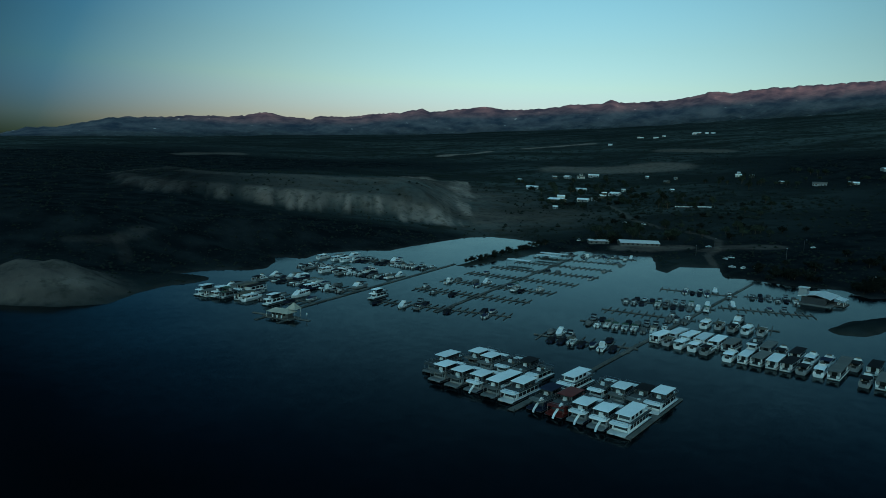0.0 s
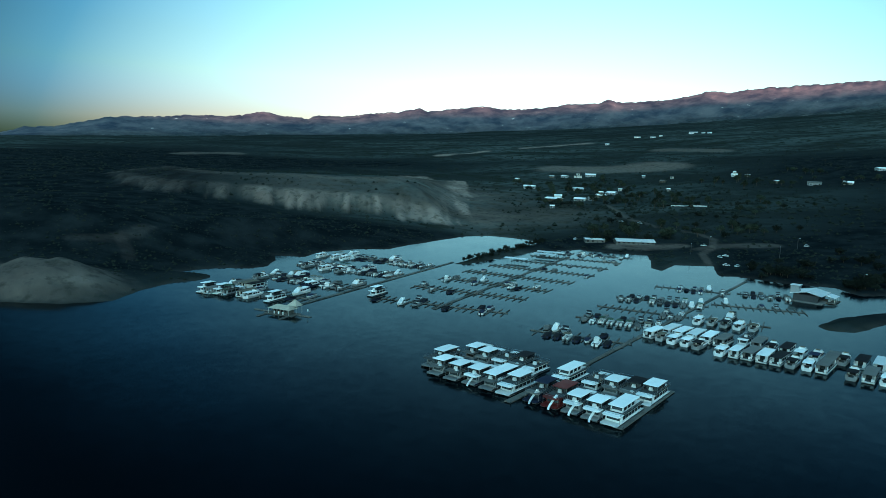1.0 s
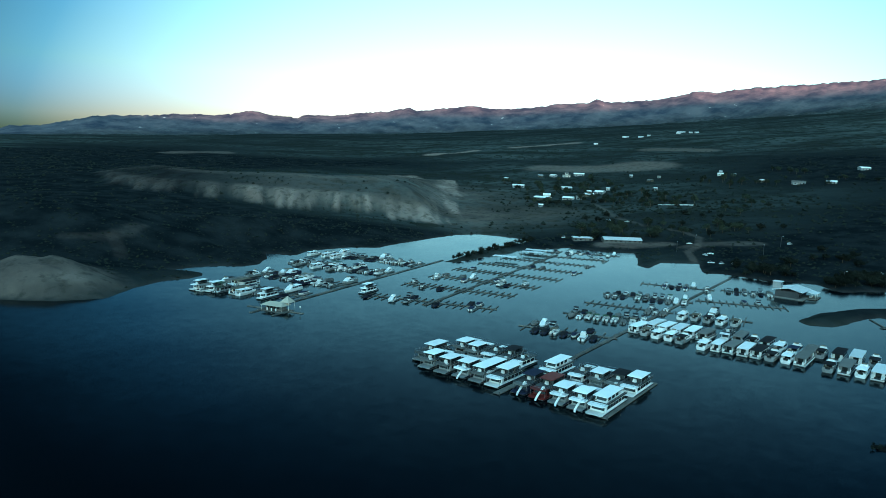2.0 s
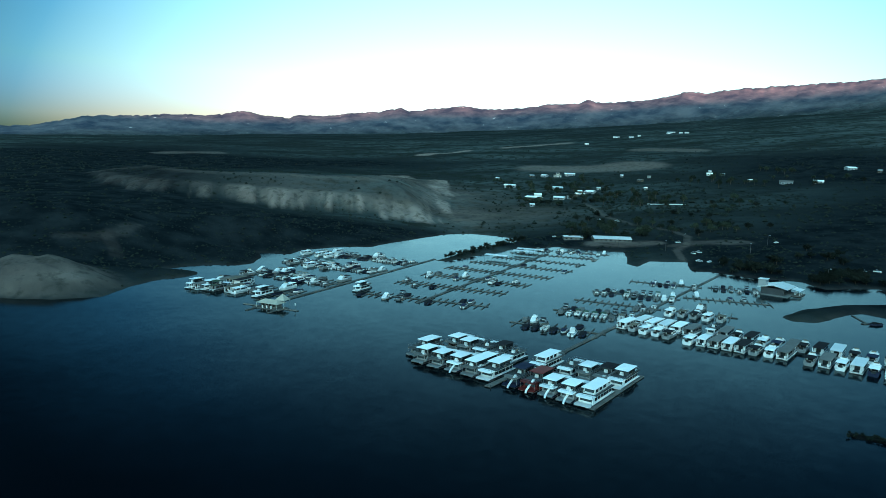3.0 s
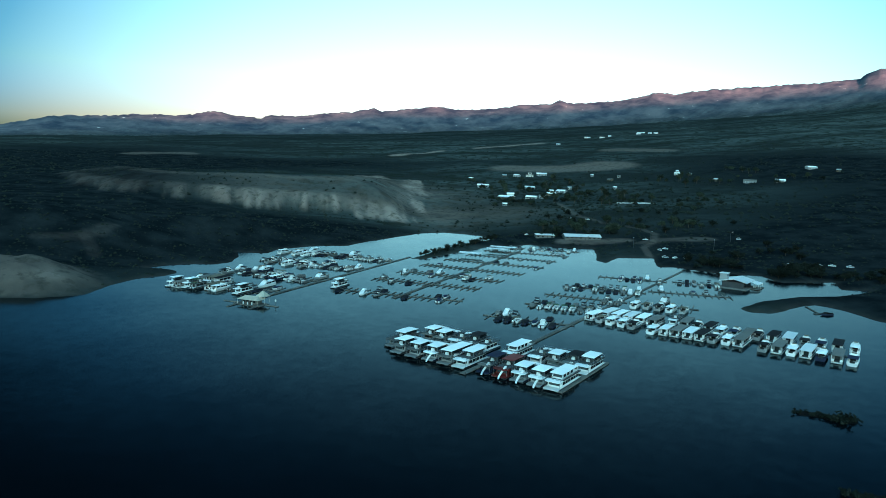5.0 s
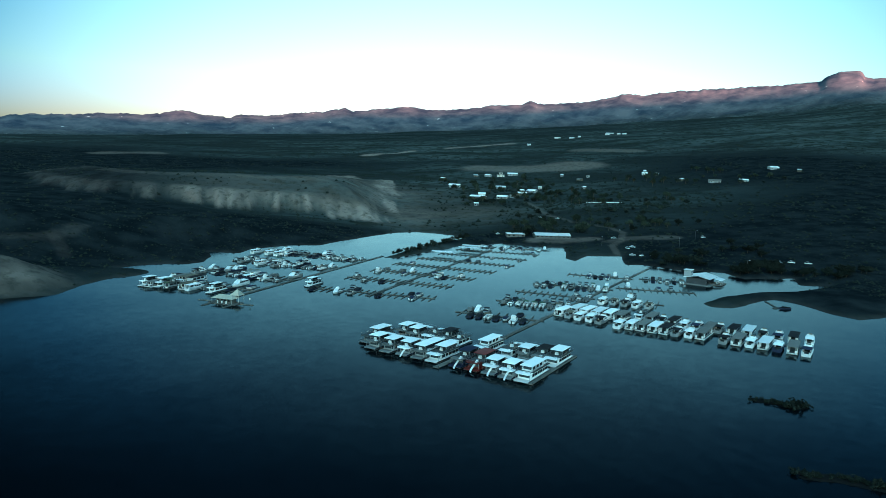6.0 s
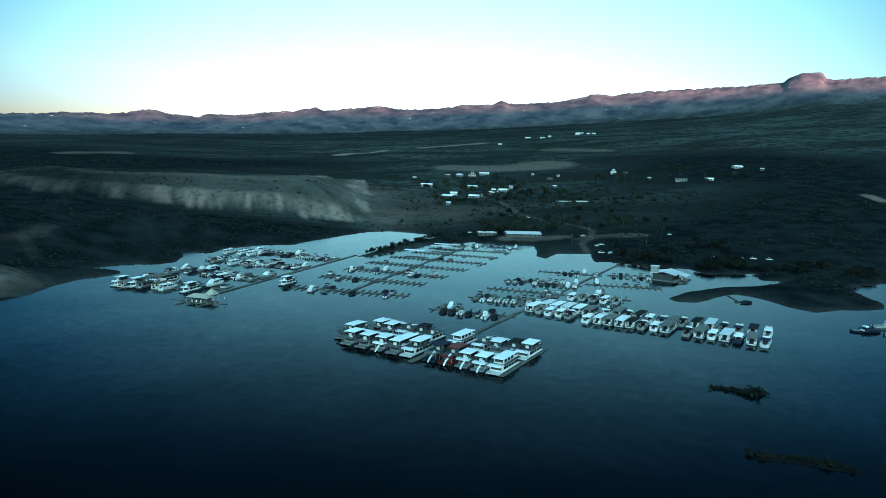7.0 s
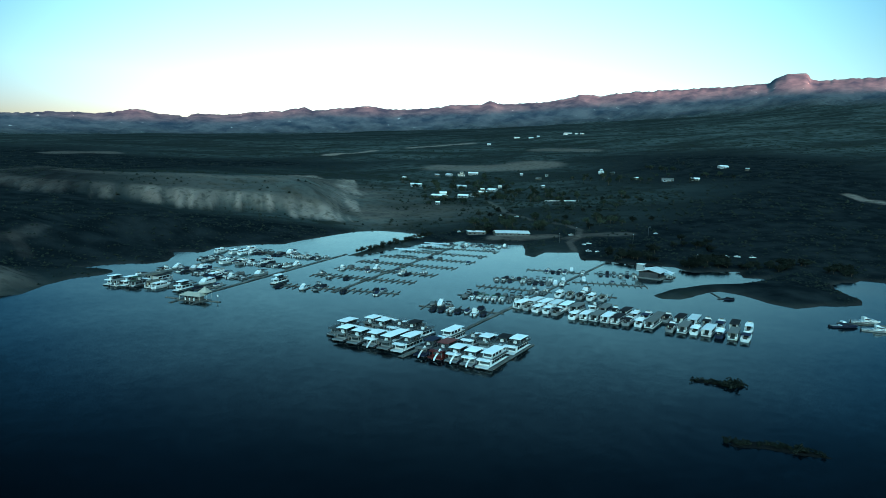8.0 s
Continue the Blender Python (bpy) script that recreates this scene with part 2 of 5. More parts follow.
def signed(x, y, poly):
    """Distance to the polygon's edge, positive inside."""
    p = np.array(poly, float)
    best, inside = np.full(x.shape, 1e12), np.zeros(x.shape, bool)
    for (x0, y0), (x1, y1) in zip(p, np.roll(p, -1, 0)):
        dx, dy = x1 - x0, y1 - y0
        k = np.clip(((x - x0) * dx + (y - y0) * dy) / (dx * dx + dy * dy), 0, 1)
        best = np.minimum(best, (x - x0 - k * dx) ** 2 + (y - y0 - k * dy) ** 2)
        if dy:
            inside ^= ((y0 > y) != (y1 > y)) & (x < x0 + (y - y0) * dx / dy)
    return np.where(inside, 1, -1) * np.sqrt(best)


def smooth(v, lo, hi):
    k = np.clip((v - lo) / (hi - lo), 0, 1)
    return k * k * (3 - 2 * k)


def hump(x, y, cx, cy, rx, ry, turn=0.0):
    c, s = math.cos(radians(turn)), math.sin(radians(turn))
    u, v = ((x - cx) * c + (y - cy) * s) / rx, ((y - cy) * c - (x - cx) * s) / ry
    return u * u + v * v


def near(x, y, line):
    """Distance to a line of points."""
    best = np.full(x.shape, 1e12)
    for (x0, y0), (x1, y1) in zip(line, line[1:]):
        dx, dy = x1 - x0, y1 - y0
        k = np.clip(((x - x0) * dx + (y - y0) * dy) / (dx * dx + dy * dy), 0, 1)
        best = np.minimum(best, (x - x0 - k * dx) ** 2 + (y - y0 - k * dy) ** 2)
    return np.sqrt(best)


ROADS = [(5, 0.1, [(-211, 408), (-213, 390), (-222, 376), (-238, 366)]), (4, 0.07, [(-218, 380), (-208, 366), (-205, 358)]), (3.0, 0.22, [(179, 446), (186, 472), (203, 490), (225, 533), (224, 564), (198, 600), (190, 640), (200, 760)]), (9, 0.25, [(196, 492), (215, 500), (251, 490)]),
         (10, 0.4, [(135, 520), (185, 515)]), (14, 0.9, [(44, 1442), (100, 1560), (168, 1613)]), (14, 0.8, [(278, 1701), (400, 1790), (490, 1840)]),
         (7, 0.7, [(586, 580), (575, 545), (590, 520)]), (45, 0.45, [(240, 1130), (330, 1110), (420, 1130)]), (40, 0.35, [(560, 1450), (640, 1400)]), (30, 0.35, [(-520, 1500), (-420, 1520)])]


def terrain(x, y):
    """Height, pale gravel, bare rock and darkened ground at the given places."""
    x, y = np.asarray(x, float), np.asarray(y, float)
    wob = 3.0 * (fbm(x / 14, y / 14, 3, 5) - 0.5)
    s = signed(x, y, COAST_WEST + COAST_CREEK + COAST_EAST + COAST_COVE) + wob
    rear = -1900 - y + 300 * (fbm(x / 700, y / 700, 3, 9) - 0.5)
    front = s > rear
    r = np.hypot(x - CX, y - CY)
    az = np.degrees(np.arctan2(x - CX, y - CY))
    azc = np.clip(az, -60, 62)
    foot = 0.0527 + 0.00118 * azc
    land = np.clip(s, 0, None)
    q = np.clip(land * 1.375 / (land + 1200), 0, 1)
    z = 1.6 * (1 - np.exp(-land / 5)) + np.clip(64 + foot * r, 20, None) * q
    # rolling washes over the fan
    z = z + smooth(land, 15, 220) * (9 * (fbm(x / 110, y / 160, 5, 2) - 0.5) + 16 * (fbm(x / 420, y / 300, 3, 3) - 0.5) * smooth(land, 150, 700))
    # dark ridge before the bluff, the bare mound and the low hill at the water
    ridge = np.exp(-hump(x, y, -150, 485, 95, 48, -6)) * 12 * smooth(land, 8, 60)
    z = z + ridge * (0.75 + 0.5 * fbm(x / 25, y / 25, 4, 7))
    hm = hump(x, y, -219, 292, 44, 33, -10)
    mound = np.clip(1 - np.sqrt(hm + 0.02), 0, None) ** 0.85 * 15.5 * (0.82 + 0.36 * fbm(x / 11, y / 11, 4, 15))
    z = np.maximum(z, mound * smooth(land, 0, 8) + 0.4 * z)
    back = np.exp(-hump(x, y, -300, 420, 110, 70)) * 22 * smooth(land, 2, 60)
    z = z + back * (0.7 + 0.6 * fbm(x / 40, y / 40, 4, 8))
    # eroded bluff
    gully = fbm((x + 0.06 * y) / 13 + 1.3 * fbm(x / 45, y / 60, 3, 16), y / 90, 3, 11)
    e = signed(x, y, PLATEAU) + 9 * (fbm(x / 60, y / 60, 3, 12) - 0.5)
    low, high = smooth(e + 44 * (gully - 0.5) * (1 - smooth(e, 10, 34)), -6, 30 + 45 * smooth(x, -90, 0)), smooth(e, 16, 105)
    top = 50 + 4 * (fbm(x / 80, y / 80, 3, 13) - 0.5)
    bluff = z + np.clip(top - z, 0, None) * (0.46 * low + 0.54 * high) * smooth(1070 - y, 0, 150)
    patch = fbm(x / 45, y / 45, 4, 17)
    cliff = smooth(e + 62 * (gully - 0.5) + 14 * (patch - 0.5), -2, 16) * (1 - smooth(e + 26 * (patch - 0.5), 84, 116))
    cliff = cliff * (0.22 + 0.78 * smooth(x, -290, -120)) * (0.7 + 0.4 * smooth(patch, 0.35, 0.65))
    z = np.where(front, bluff, z)
    # far range
    far = smooth(r, 3500, 4640)
    crest = np.interp(azc, [a for a, _ in RIDGE], [b for _, b in RIDGE]) * 4640 + 64
    body = sum(np.interp(azc + d, [a for a, _ in RIDGE], [b for _, b in RIDGE]) for d in (-2.4, -1.6, -0.8, 0, 0.8, 1.6, 2.4)) / 7 * 4640 + 64
    crest = body + (crest - body) * smooth(far, 0.6, 0.9)
    crag = 1 - 1.6 * np.abs(2 * fbm(x / 170, y / 170, 5, 21, 0.6) - 1) - 0.5 * np.abs(2 * fbm(x / 52, y / 90, 3, 27) - 1)
    jag = smooth(far, 0.8, 1.0) * (17 - 13 * np.exp(-((azc - 40.8) / 1.6) ** 2)) * (fbm(azc * 3.4, r * 0 + 3, 4, 31, 0.66) - 0.45)
    lift = np.clip(crest + jag - z, 0, None)
    prof = far ** 1.4 * (0.6 + 0.36 * crag) * (1 - far) + far ** 2.2 * far
    z = np.where(front & (y > -900), z + lift * prof * np.where(r > 4640, 1 - (r - 4640) / 900, 1), z)
    rock = smooth(r, 3850, 4350) * front
    # unseen range behind the lake and camera, added to shade all but the peaks
    rz = np.clip(rear, 0, None)
    zr = 1.5 * (1 - np.exp(-rz / 20)) + 0.05 * np.clip(rz, 0, 900) + smooth(rz, 500, 1700) * (np.interp(x, [-1500, -1300, 285, 1435, 2475], [468, 478, 596, 684, 698]) + 50 * (fbm(x / 400, y / 600, 4, 41) - 0.5))
    z = np.where(front, z, zr)
    s = np.maximum(s, rear)
    z = np.where(s < 0, np.maximum(-5, 0.3 * s), z)
    pale = (0.09 + 0.32 * fbm(x / 9, y / 9, 4, 18)) * np.clip(1.15 - hm, 0, 0.7) / 0.7 * smooth(land, 0.5, 3) + cliff * (0.22 + 0.36 * smooth(gully, 0.36, 0.62) * (1 - smooth(e, 24, 40))) * (0.7 + 0.6 * fbm(x / 13, y / 20, 3, 19)) * (1 - 0.42 * smooth(e, 26, 46)) + 0.12 * smooth(e, 70, 86) * (1 - smooth(e, 92, 112))
    pale = pale + 0.38 * fbm(x / 30, y / 30, 4, 20) * (np.exp(-hump(x, y, 38, 690, 42, 50)) + np.exp(-hump(x, y, 45, 850, 70, 90)) + 0.6 * np.exp(-hump(x, y, 110, 700, 70, 60)))
    pale = pale + 0.05 * smooth(4.5 - land, 0, 4)
    for w, k, line in ROADS:
        pale = pale + 0.7 * k * smooth(w * 1.3 - near(x, y, line), 0, w * 0.6)
    # dark hills and brush, plus lens falloff painted into the ground at both sides
    dark_dimmed = 0.45 * np.exp(-hump(x, y, 300, 2700, 2600, 900)) + 1.1 * np.exp(-hump(x, y, -620, 1050, 340, 750)) + 0.8 * np.exp(-hump(x, y, -180, 1260, 420, 150)) + np.exp(-hump(x, y, -150, 470, 110, 75, -6)) + 1.4 * np.exp(-hump(x, y, -330, 450, 230, 190)) + 1.3 * np.exp(-hump(x, y, -500, 800, 190, 300)) + 1.3 * np.exp(-hump(x, y, 10, 545, 170, 45, -8)) + np.exp(-hump(x, y, 450, 470, 250, 150, 25)) + 0.4 * np.exp(-hump(x, y, 220, 610, 130, 60)) + 0.25 * np.exp(-hump(x, y, 260, 800, 170, 110)) + 1.0 * np.exp(-hump(x, y, 680, 900, 260, 330)) + 1.3 * np.exp(-hump(x, y, 235, 255, 75, 50)) + 1.2 * np.exp(-hump(x, y, 270, 340, 110, 45, -15)) + 0.6 * np.exp(-hump(x, y, 260, 420, 120, 80))
    return z, np.clip(pale * front, 0, 1), rock, np.clip(1.25 * dark_dimmed, 0, 1) * (1 - rock)


# ---- terrain end ----
def build_ground():
    fine, rest = np.arange(-36, 52, 0.17), np.arange(52, 324, 4)
    angles = np.radians(np.concatenate([fine, rest]))
    radii = np.concatenate([[25, 60, 90, 110], 120 * np.exp(np.arange(0, 470) * 0.008)])
    radii = np.append(radii[radii < 4940], 4950)
    A, R = np.meshgrid(angles, radii)
    x, y = CX + R * np.sin(A), CY + R * np.cos(A)
    z, pale, rock, dark_dimmed = terrain(x, y)
    nr, na = A.shape
    verts = np.stack([x, y, z], -1).reshape(-1, 3)
    i, j = np.meshgrid(np.arange(nr - 1), np.arange(na), indexing="ij")
    jn = (j + 1) % na
    faces = np.stack([i * na + j, (i + 1) * na + j, (i + 1) * na + jn, i * na + jn], -1).reshape(-1, 4)
    me = bpy.data.meshes.new("ground")
    n = len(verts)
    me.from_pydata(np.vstack([verts, [[CX, CY, -5]]]).tolist(), [], faces[:, ::-1].tolist() + [[n, k, (k + 1) % na][::-1] for k in range(na)])
    for name, v in (("pale", pale), ("rock", rock), ("dark_dimmed", dark_dimmed)):
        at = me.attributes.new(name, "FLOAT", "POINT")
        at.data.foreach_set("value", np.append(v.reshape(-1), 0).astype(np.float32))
    me.polygons.foreach_set("use_smooth", np.ones(len(me.polygons), bool))
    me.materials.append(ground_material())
    me.update()
    return tagged(new("ground", me), "brown desert shore rising to far dusk-lit mountains", "ground", kind="structure")


def ground_z(x, y):
    return float(terrain(np.array([x]), np.array([y]))[0][0])


ground = build_ground()
wm = bpy.data.meshes.new("water")
wb = bmesh.new()
bmesh.ops.create_circle(wb, cap_ends=True, segments=96, radius=4900, matrix=Matrix.Translation((CX, CY, 0)))
wb.to_mesh(wm)
wb.free()
wm.materials.append(water_material())
tagged(new("water", wm), "calm dark blue lake water reflecting the dusk sky", "water", kind="structure")


# ---- building helpers ----
def mesh_of(bm, name, material):
    me = bpy.data.meshes.new(name)
    bmesh.ops.recalc_face_normals(bm, faces=bm.faces)
    bm.to_mesh(me)
    bm.free()
    me.materials.append(material)
    return me


def part(name, bm, material, parent, label=""):
    """One mesh under a thing or a part; bm is a bmesh or a ready mesh."""
    me = bm if isinstance(bm, bpy.types.Mesh) else mesh_of(bm, name, material)
    ob = new(name, me)
    ob.parent = parent
    return tagged(ob, label)


def thing(name, label, category, group="", m=None):
    ob = new(name)
    ob.empty_display_size = 0.5
    if m is not None:
        ob.matrix_basis = m
    return tagged(ob, label, category, group)


def block(x0, x1, y0, y1, z0, z1, bm=None, top=0.0, bevel=0.0):
    """A block, its top drawn in by top, its edges rounded by bevel."""
    bm = bm or bmesh.new()
    lo = [bm.verts.new((x, y, z0)) for x, y in ((x0, y0), (x1, y0), (x1, y1), (x0, y1))]
    hi = [bm.verts.new((x, y, z1)) for x, y in ((x0 + top, y0 + top), (x1 - top, y0 + top), (x1 - top, y1 - top), (x0 + top, y1 - top))]
    f = [bm.faces.new(lo[::-1]), bm.faces.new(hi)]
    for k in range(4):
        f.append(bm.faces.new((lo[k], lo[(k + 1) % 4], hi[(k + 1) % 4], hi[k])))
    if bevel:
        bmesh.ops.bevel(bm, geom=list({e for q in f for e in q.edges}), offset=bevel, segments=2, affect="EDGES", profile=0.5)
    return bm


def prism(profile, x0, x1, bm=None):
    """A profile of (y, z) drawn out along x."""
    bm = bm or bmesh.new()
    a = [bm.verts.new((x0, y, z)) for y, z in profile]
    b = [bm.verts.new((x1, y, z)) for y, z in profile]
    bm.faces.new(a), bm.faces.new(b[::-1])
    n = len(a)
    for k in range(n):
        bm.faces.new((a[k], b[k], b[(k + 1) % n], a[(k + 1) % n]))
    return bm


def slab(outline, z0, z1, bm=None):
    bm = bm or bmesh.new()
    a = [bm.verts.new((x, y, z0)) for x, y in outline]
    b = [bm.verts.new((x, y, z1)) for x, y in outline]
    bm.faces.new(a[::-1]), bm.faces.new(b)
    n = len(a)
    for k in range(n):
        bm.faces.new((a[k], a[(k + 1) % n], b[(k + 1) % n], b[k]))
    return bm


def bar(p, q, r=0.04, bm=None, sides=5):
    """A round bar from p to q."""
    bm = bm or bmesh.new()
    p, q = Vector(p), Vector(q)
    m = Matrix.Translation((p + q) / 2) @ (q - p).to_track_quat("Z", "Y").to_matrix().to_4x4()
    bmesh.ops.create_cone(bm, cap_ends=True, segments=sides, radius1=r, radius2=r, depth=(q - p).length, matrix=m)
    return bm


def sweep(points, section):
    """An open section of (x, z) carried along points in the plane x = const; returns a thick strip."""
    bm = bmesh.new()
    rings = [[bm.verts.new((p[0] + sx, p[1], p[2] + sz)) for sx, sz in section] for p in points]
    n = len(section)
    for a, b in zip(rings, rings[1:]):
        for k in range(n):
            bm.faces.new((a[k], a[(k + 1) % n], b[(k + 1) % n], b[k]))
    bm.faces.new(rings[0][::-1]), bm.faces.new(rings[-1])
    return bm


def loft(stations):
    """A boat's hull: stations (y, half beam, keel z, chine z, sheer z)."""
    bm = bmesh.new()
    rings = []
    for y, b, k, c, s in stations:
        rings.append([bm.verts.new(v) for v in ((-b, y, s), (-0.82 * b, y, c), (0, y, k), (0.82 * b, y, c), (b, y, s))])
    for a, b in zip(rings, rings[1:]):
        for k in range(4):
            bm.faces.new((a[k], a[k + 1], b[k + 1], b[k]))
        bm.faces.new((a[4], a[0], b[0], b[4]))
    bm.faces.new(rings[0][::-1]), bm.faces.new(rings[-1])
    return bm


# ---- houseboats: bow towards -y, waterline at z = 0 ----
def houseboat(m, label, L=16.5, W=4.6, hull=None, cab=None, band=None, top="half", cover=None, slide=False, lounge=True, fore=None, group=""):
    hull, cab, band, cover = hull or WHITE, cab or WHITE, band or STEEL, cover or ROOFW
    h = thing("houseboat", label, "houseboat", group, m)
    h.scale.z = 0.88
    b, s, w = -L / 2, L / 2, W / 2
    for x in (-w + 0.75, w - 0.75):
        part("pontoon", prism([(b + 1.5, -0.4), (b + 0.1, 0.25), (b, 0.62), (s, 0.62), (s, -0.4)], x - 0.6, x + 0.6), ALU, h)
    part("deck", slab([(-w + 0.5, b - 0.25), (w - 0.5, b - 0.25), (w, b + 0.4), (w, s), (-w, s), (-w, b + 0.4)], 0.62, 0.82), hull, h)
    for x in (-w - 0.02, w + 0.02):
        part("hull_band", block(x - 0.03, x + 0.03, b + 0.5, s - 0.1, 0.4, 0.86), band, h)
    c0, c1, cw = b + 3.1, s - 2.0, w - 0.32
    cabin = part("cabin", prism([(c0 - 0.35, 0.82), (c0 + 0.35, 3.02), (c1, 3.02), (c1, 0.82)], -cw, cw), cab, h)
    n = max(3, int((c1 - c0) / (2.1 if L > 15 else 2.7)))
    step = (c1 - c0 - 0.8) / n
    pane = mesh_of(block(-0.03, 0.03, -step * 0.43, step * 0.43, 1.5, 2.6), "window", DARKGLASS)
    for x in (-cw, cw):
        for k in range(n):
            o = part("window", pane, None, cabin)
            o.location = (x, c0 + 0.75 + step * (k + 0.5), 0)
    part("windscreen", prism([(c0 - 0.15, 1.35), (c0 + 0.23, 2.65), (c0 + 0.19, 2.65), (c0 - 0.19, 1.35)], -cw + 0.35, cw - 0.35), DARKGLASS, cabin)
    part("stern_door", block(-0.5, 0.5, c1 - 0.02, c1 + 0.05, 0.85, 2.75), DARKGLASS, cabin)
    roof = part("upper_deck", block(-w, w, b + 3.72, s - 0.5, 3.02, 3.2), ROOFW if top == "long" else DARKDECK, h)
    part("fore_roof", slab([(-w + 0.5, b + 0.7), (w - 0.5, b + 0.7), (w, b + 1.4), (w, b + 3.7), (-w, b + 3.7), (-w, b + 1.4)], 3.0, 3.24), fore or ROOFW, h)
    rail = mesh_of(bar((0, b + 1.6, 0), (0, s - 0.6, 0), 0.045), "rail", ALU)
    for x in (-w + 0.08, w - 0.08):
        for z in (3.62, 4.02)[L < 15:]:
            o = part("rail", rail, None, roof)
            o.location = (x, 0, z)
    for y in (b + 1.0, s - 0.6):
        o = part("rail", bar((-w + 0.4, y, 4.02), (w - 0.4, y, 4.02), 0.045), ALU, roof)
    post = mesh_of(bar((0, 0, 3.2), (0, 0, 4.02), 0.04), "rail_post", ALU)
    for k in range(5 if L > 15 else 0):
        for x in (-w + 0.08, w - 0.08):
            o = part("rail_post", post, None, roof)
            o.location = (x, b + 1.6 + (L - 2.2) * k / 4, 0)
    for x in (-w + 0.15, w - 0.15):
        part("deck_post", bar((x, b + 1.5, 0.8), (x, b + 1.5, 3.05), 0.06), ALU, h)
    if top == "cabin":
        t0, t1 = b + 5.0, s - 4.0
        up = part("upper_cabin", prism([(t0 - 0.3, 3.2), (t0 + 0.4, 5.1), (t1, 5.1), (t1, 3.2)], -w + 0.75, w - 0.75), cab, h)
        part("windscreen", prism([(t0 - 0.12, 3.75), (t0 + 0.26, 4.8), (t0 + 0.22, 4.8), (t0 - 0.16, 3.75)], -w + 1.1, w - 1.1), DARKGLASS, up)
        for x in (-w + 0.75, w - 0.75):
            for k in range(3):
                o = part("window", pane, None, up)
                o.location = (x, t0 + 1.2 + k * (t1 - t0 - 1.0) / 3, 2.3)
        part("hardtop", block(-w + 0.4, w - 0.4, t0 - 1.2, t1 + 1.6, 5.1, 5.3, bevel=0.07), cover, h)
    elif top in ("half", "long", "fore"):
        t0, t1 = {"half": (b + 6.2, s - 2.4), "long": (b + 2.2, s - 1.0), "fore": (b + 2.8, b + 10.0)}[top]
        part("hardtop", prism([(t0, 5.12), (t0 + 0.3, 5.26), ((t0 + t1) / 2, 5.36), (t1 - 0.3, 5.26), (t1, 5.12)], -w + 0.25, w - 0.25), cover, h)
        for x in (-w + 0.4, w - 0.4):
            for y in (t0 + 0.5, t1 - 0.5):
                part("canopy_post", bar((x, y, 3.2), (x, y, 5.2), 0.05), ALU, h)
        part("helm_console", block(-0.7, 0.5, t0 + 0.6, t0 + 1.3, 3.2, 4.25, top=0.12), WHITE, h)
        if L > 14:
            part("helm_enclosure", prism([(t0 + 1.5, 3.2), (t0 + 1.9, 4.9), (t1 - 0.8, 4.9), (t1 - 0.8, 3.2)], -w + 0.7, w - 0.7), DARKGLASS, h)
    else:
        part("helm_console", block(-0.7, 0.5, -0.6, 0.2, 3.2, 4.3, top=0.12), WHITE, h)
        arch = bar((-w + 0.3, 1.0, 3.2), (-w + 0.5, 1.3, 5.0), 0.06)
        bar((w - 0.3, 1.0, 3.2), (w - 0.5, 1.3, 5.0), 0.06, arch), bar((-w + 0.5, 1.3, 5.0), (w - 0.5, 1.3, 5.0), 0.06, arch)
        part("radar_arch", arch, ALU, h)
    if lounge:
        part("sun_lounge", block(-w + 0.6, w - 0.8, s - 3.4, s - 1.2, 3.2, 3.55, bevel=0.08), cover if cover is not ROOFW else WHITE, roof)
        part("roof_unit", block(0.6, 1.5, b + 2.2, b + 3.1, 3.2, 3.6, bevel=0.06), WHITE, roof)
    rnd = random.Random(label)
    for k in range(6 if L > 15 else 3):
        x, y = rnd.uniform(-w + 0.6, w - 0.6), rnd.uniform(b + 4.2, s - 1.2)
        sx, sy, sz = rnd.uniform(0.25, 0.5), rnd.uniform(0.25, 0.8), rnd.uniform(0.35, 0.95)
        name, m_ = rnd.choice((("deck_chair", BLACK), ("deck_box", WHITE), ("cooler", NAVY), ("deck_chair", TANC), ("grill", STEEL)))
        seat = block(x - sx, x + sx, y - sy, y + sy, 3.2, 3.2 + sz * 0.55, bevel=0.05)
        if name == "deck_chair":
            block(x - sx, x + sx, y + sy - 0.12, y + sy, 3.2 + sz * 0.55, 3.3 + sz, seat)
        part(name, seat, m_, roof)
    if slide:
        pts = [(w - 1.0, b + 2.6 - 0.05, 4.0)] + [(w - 1.0 - 0.9 * math.sin(k / 9 * 2.4), b + 2.2 - 3.4 * k / 9, 0.3 + 3.7 * (1 - k / 9) ** 1.7) for k in range(10)]
        part("water_slide", sweep(pts, [(-0.32, 0.26), (-0.28, 0.0), (0.28, 0.0), (0.32, 0.26), (0.26, 0.26), (0.22, 0.1), (-0.22, 0.1), (-0.26, 0.26)]), WHITE, h,
             "curved white plastic water slide")
    part("swim_platform", block(-w + 0.4, w - 0.4, s - 0.05, s + 1.0, 0.45, 0.6, bevel=0.04), GREY, h)
    for x in (-0.7, 0.7):
        o = part("outboard_motor", block(x - 0.22, x + 0.22, s + 0.35, s + 0.95, -0.2, 1.25, top=0.08), RUBBER, h)
    return h


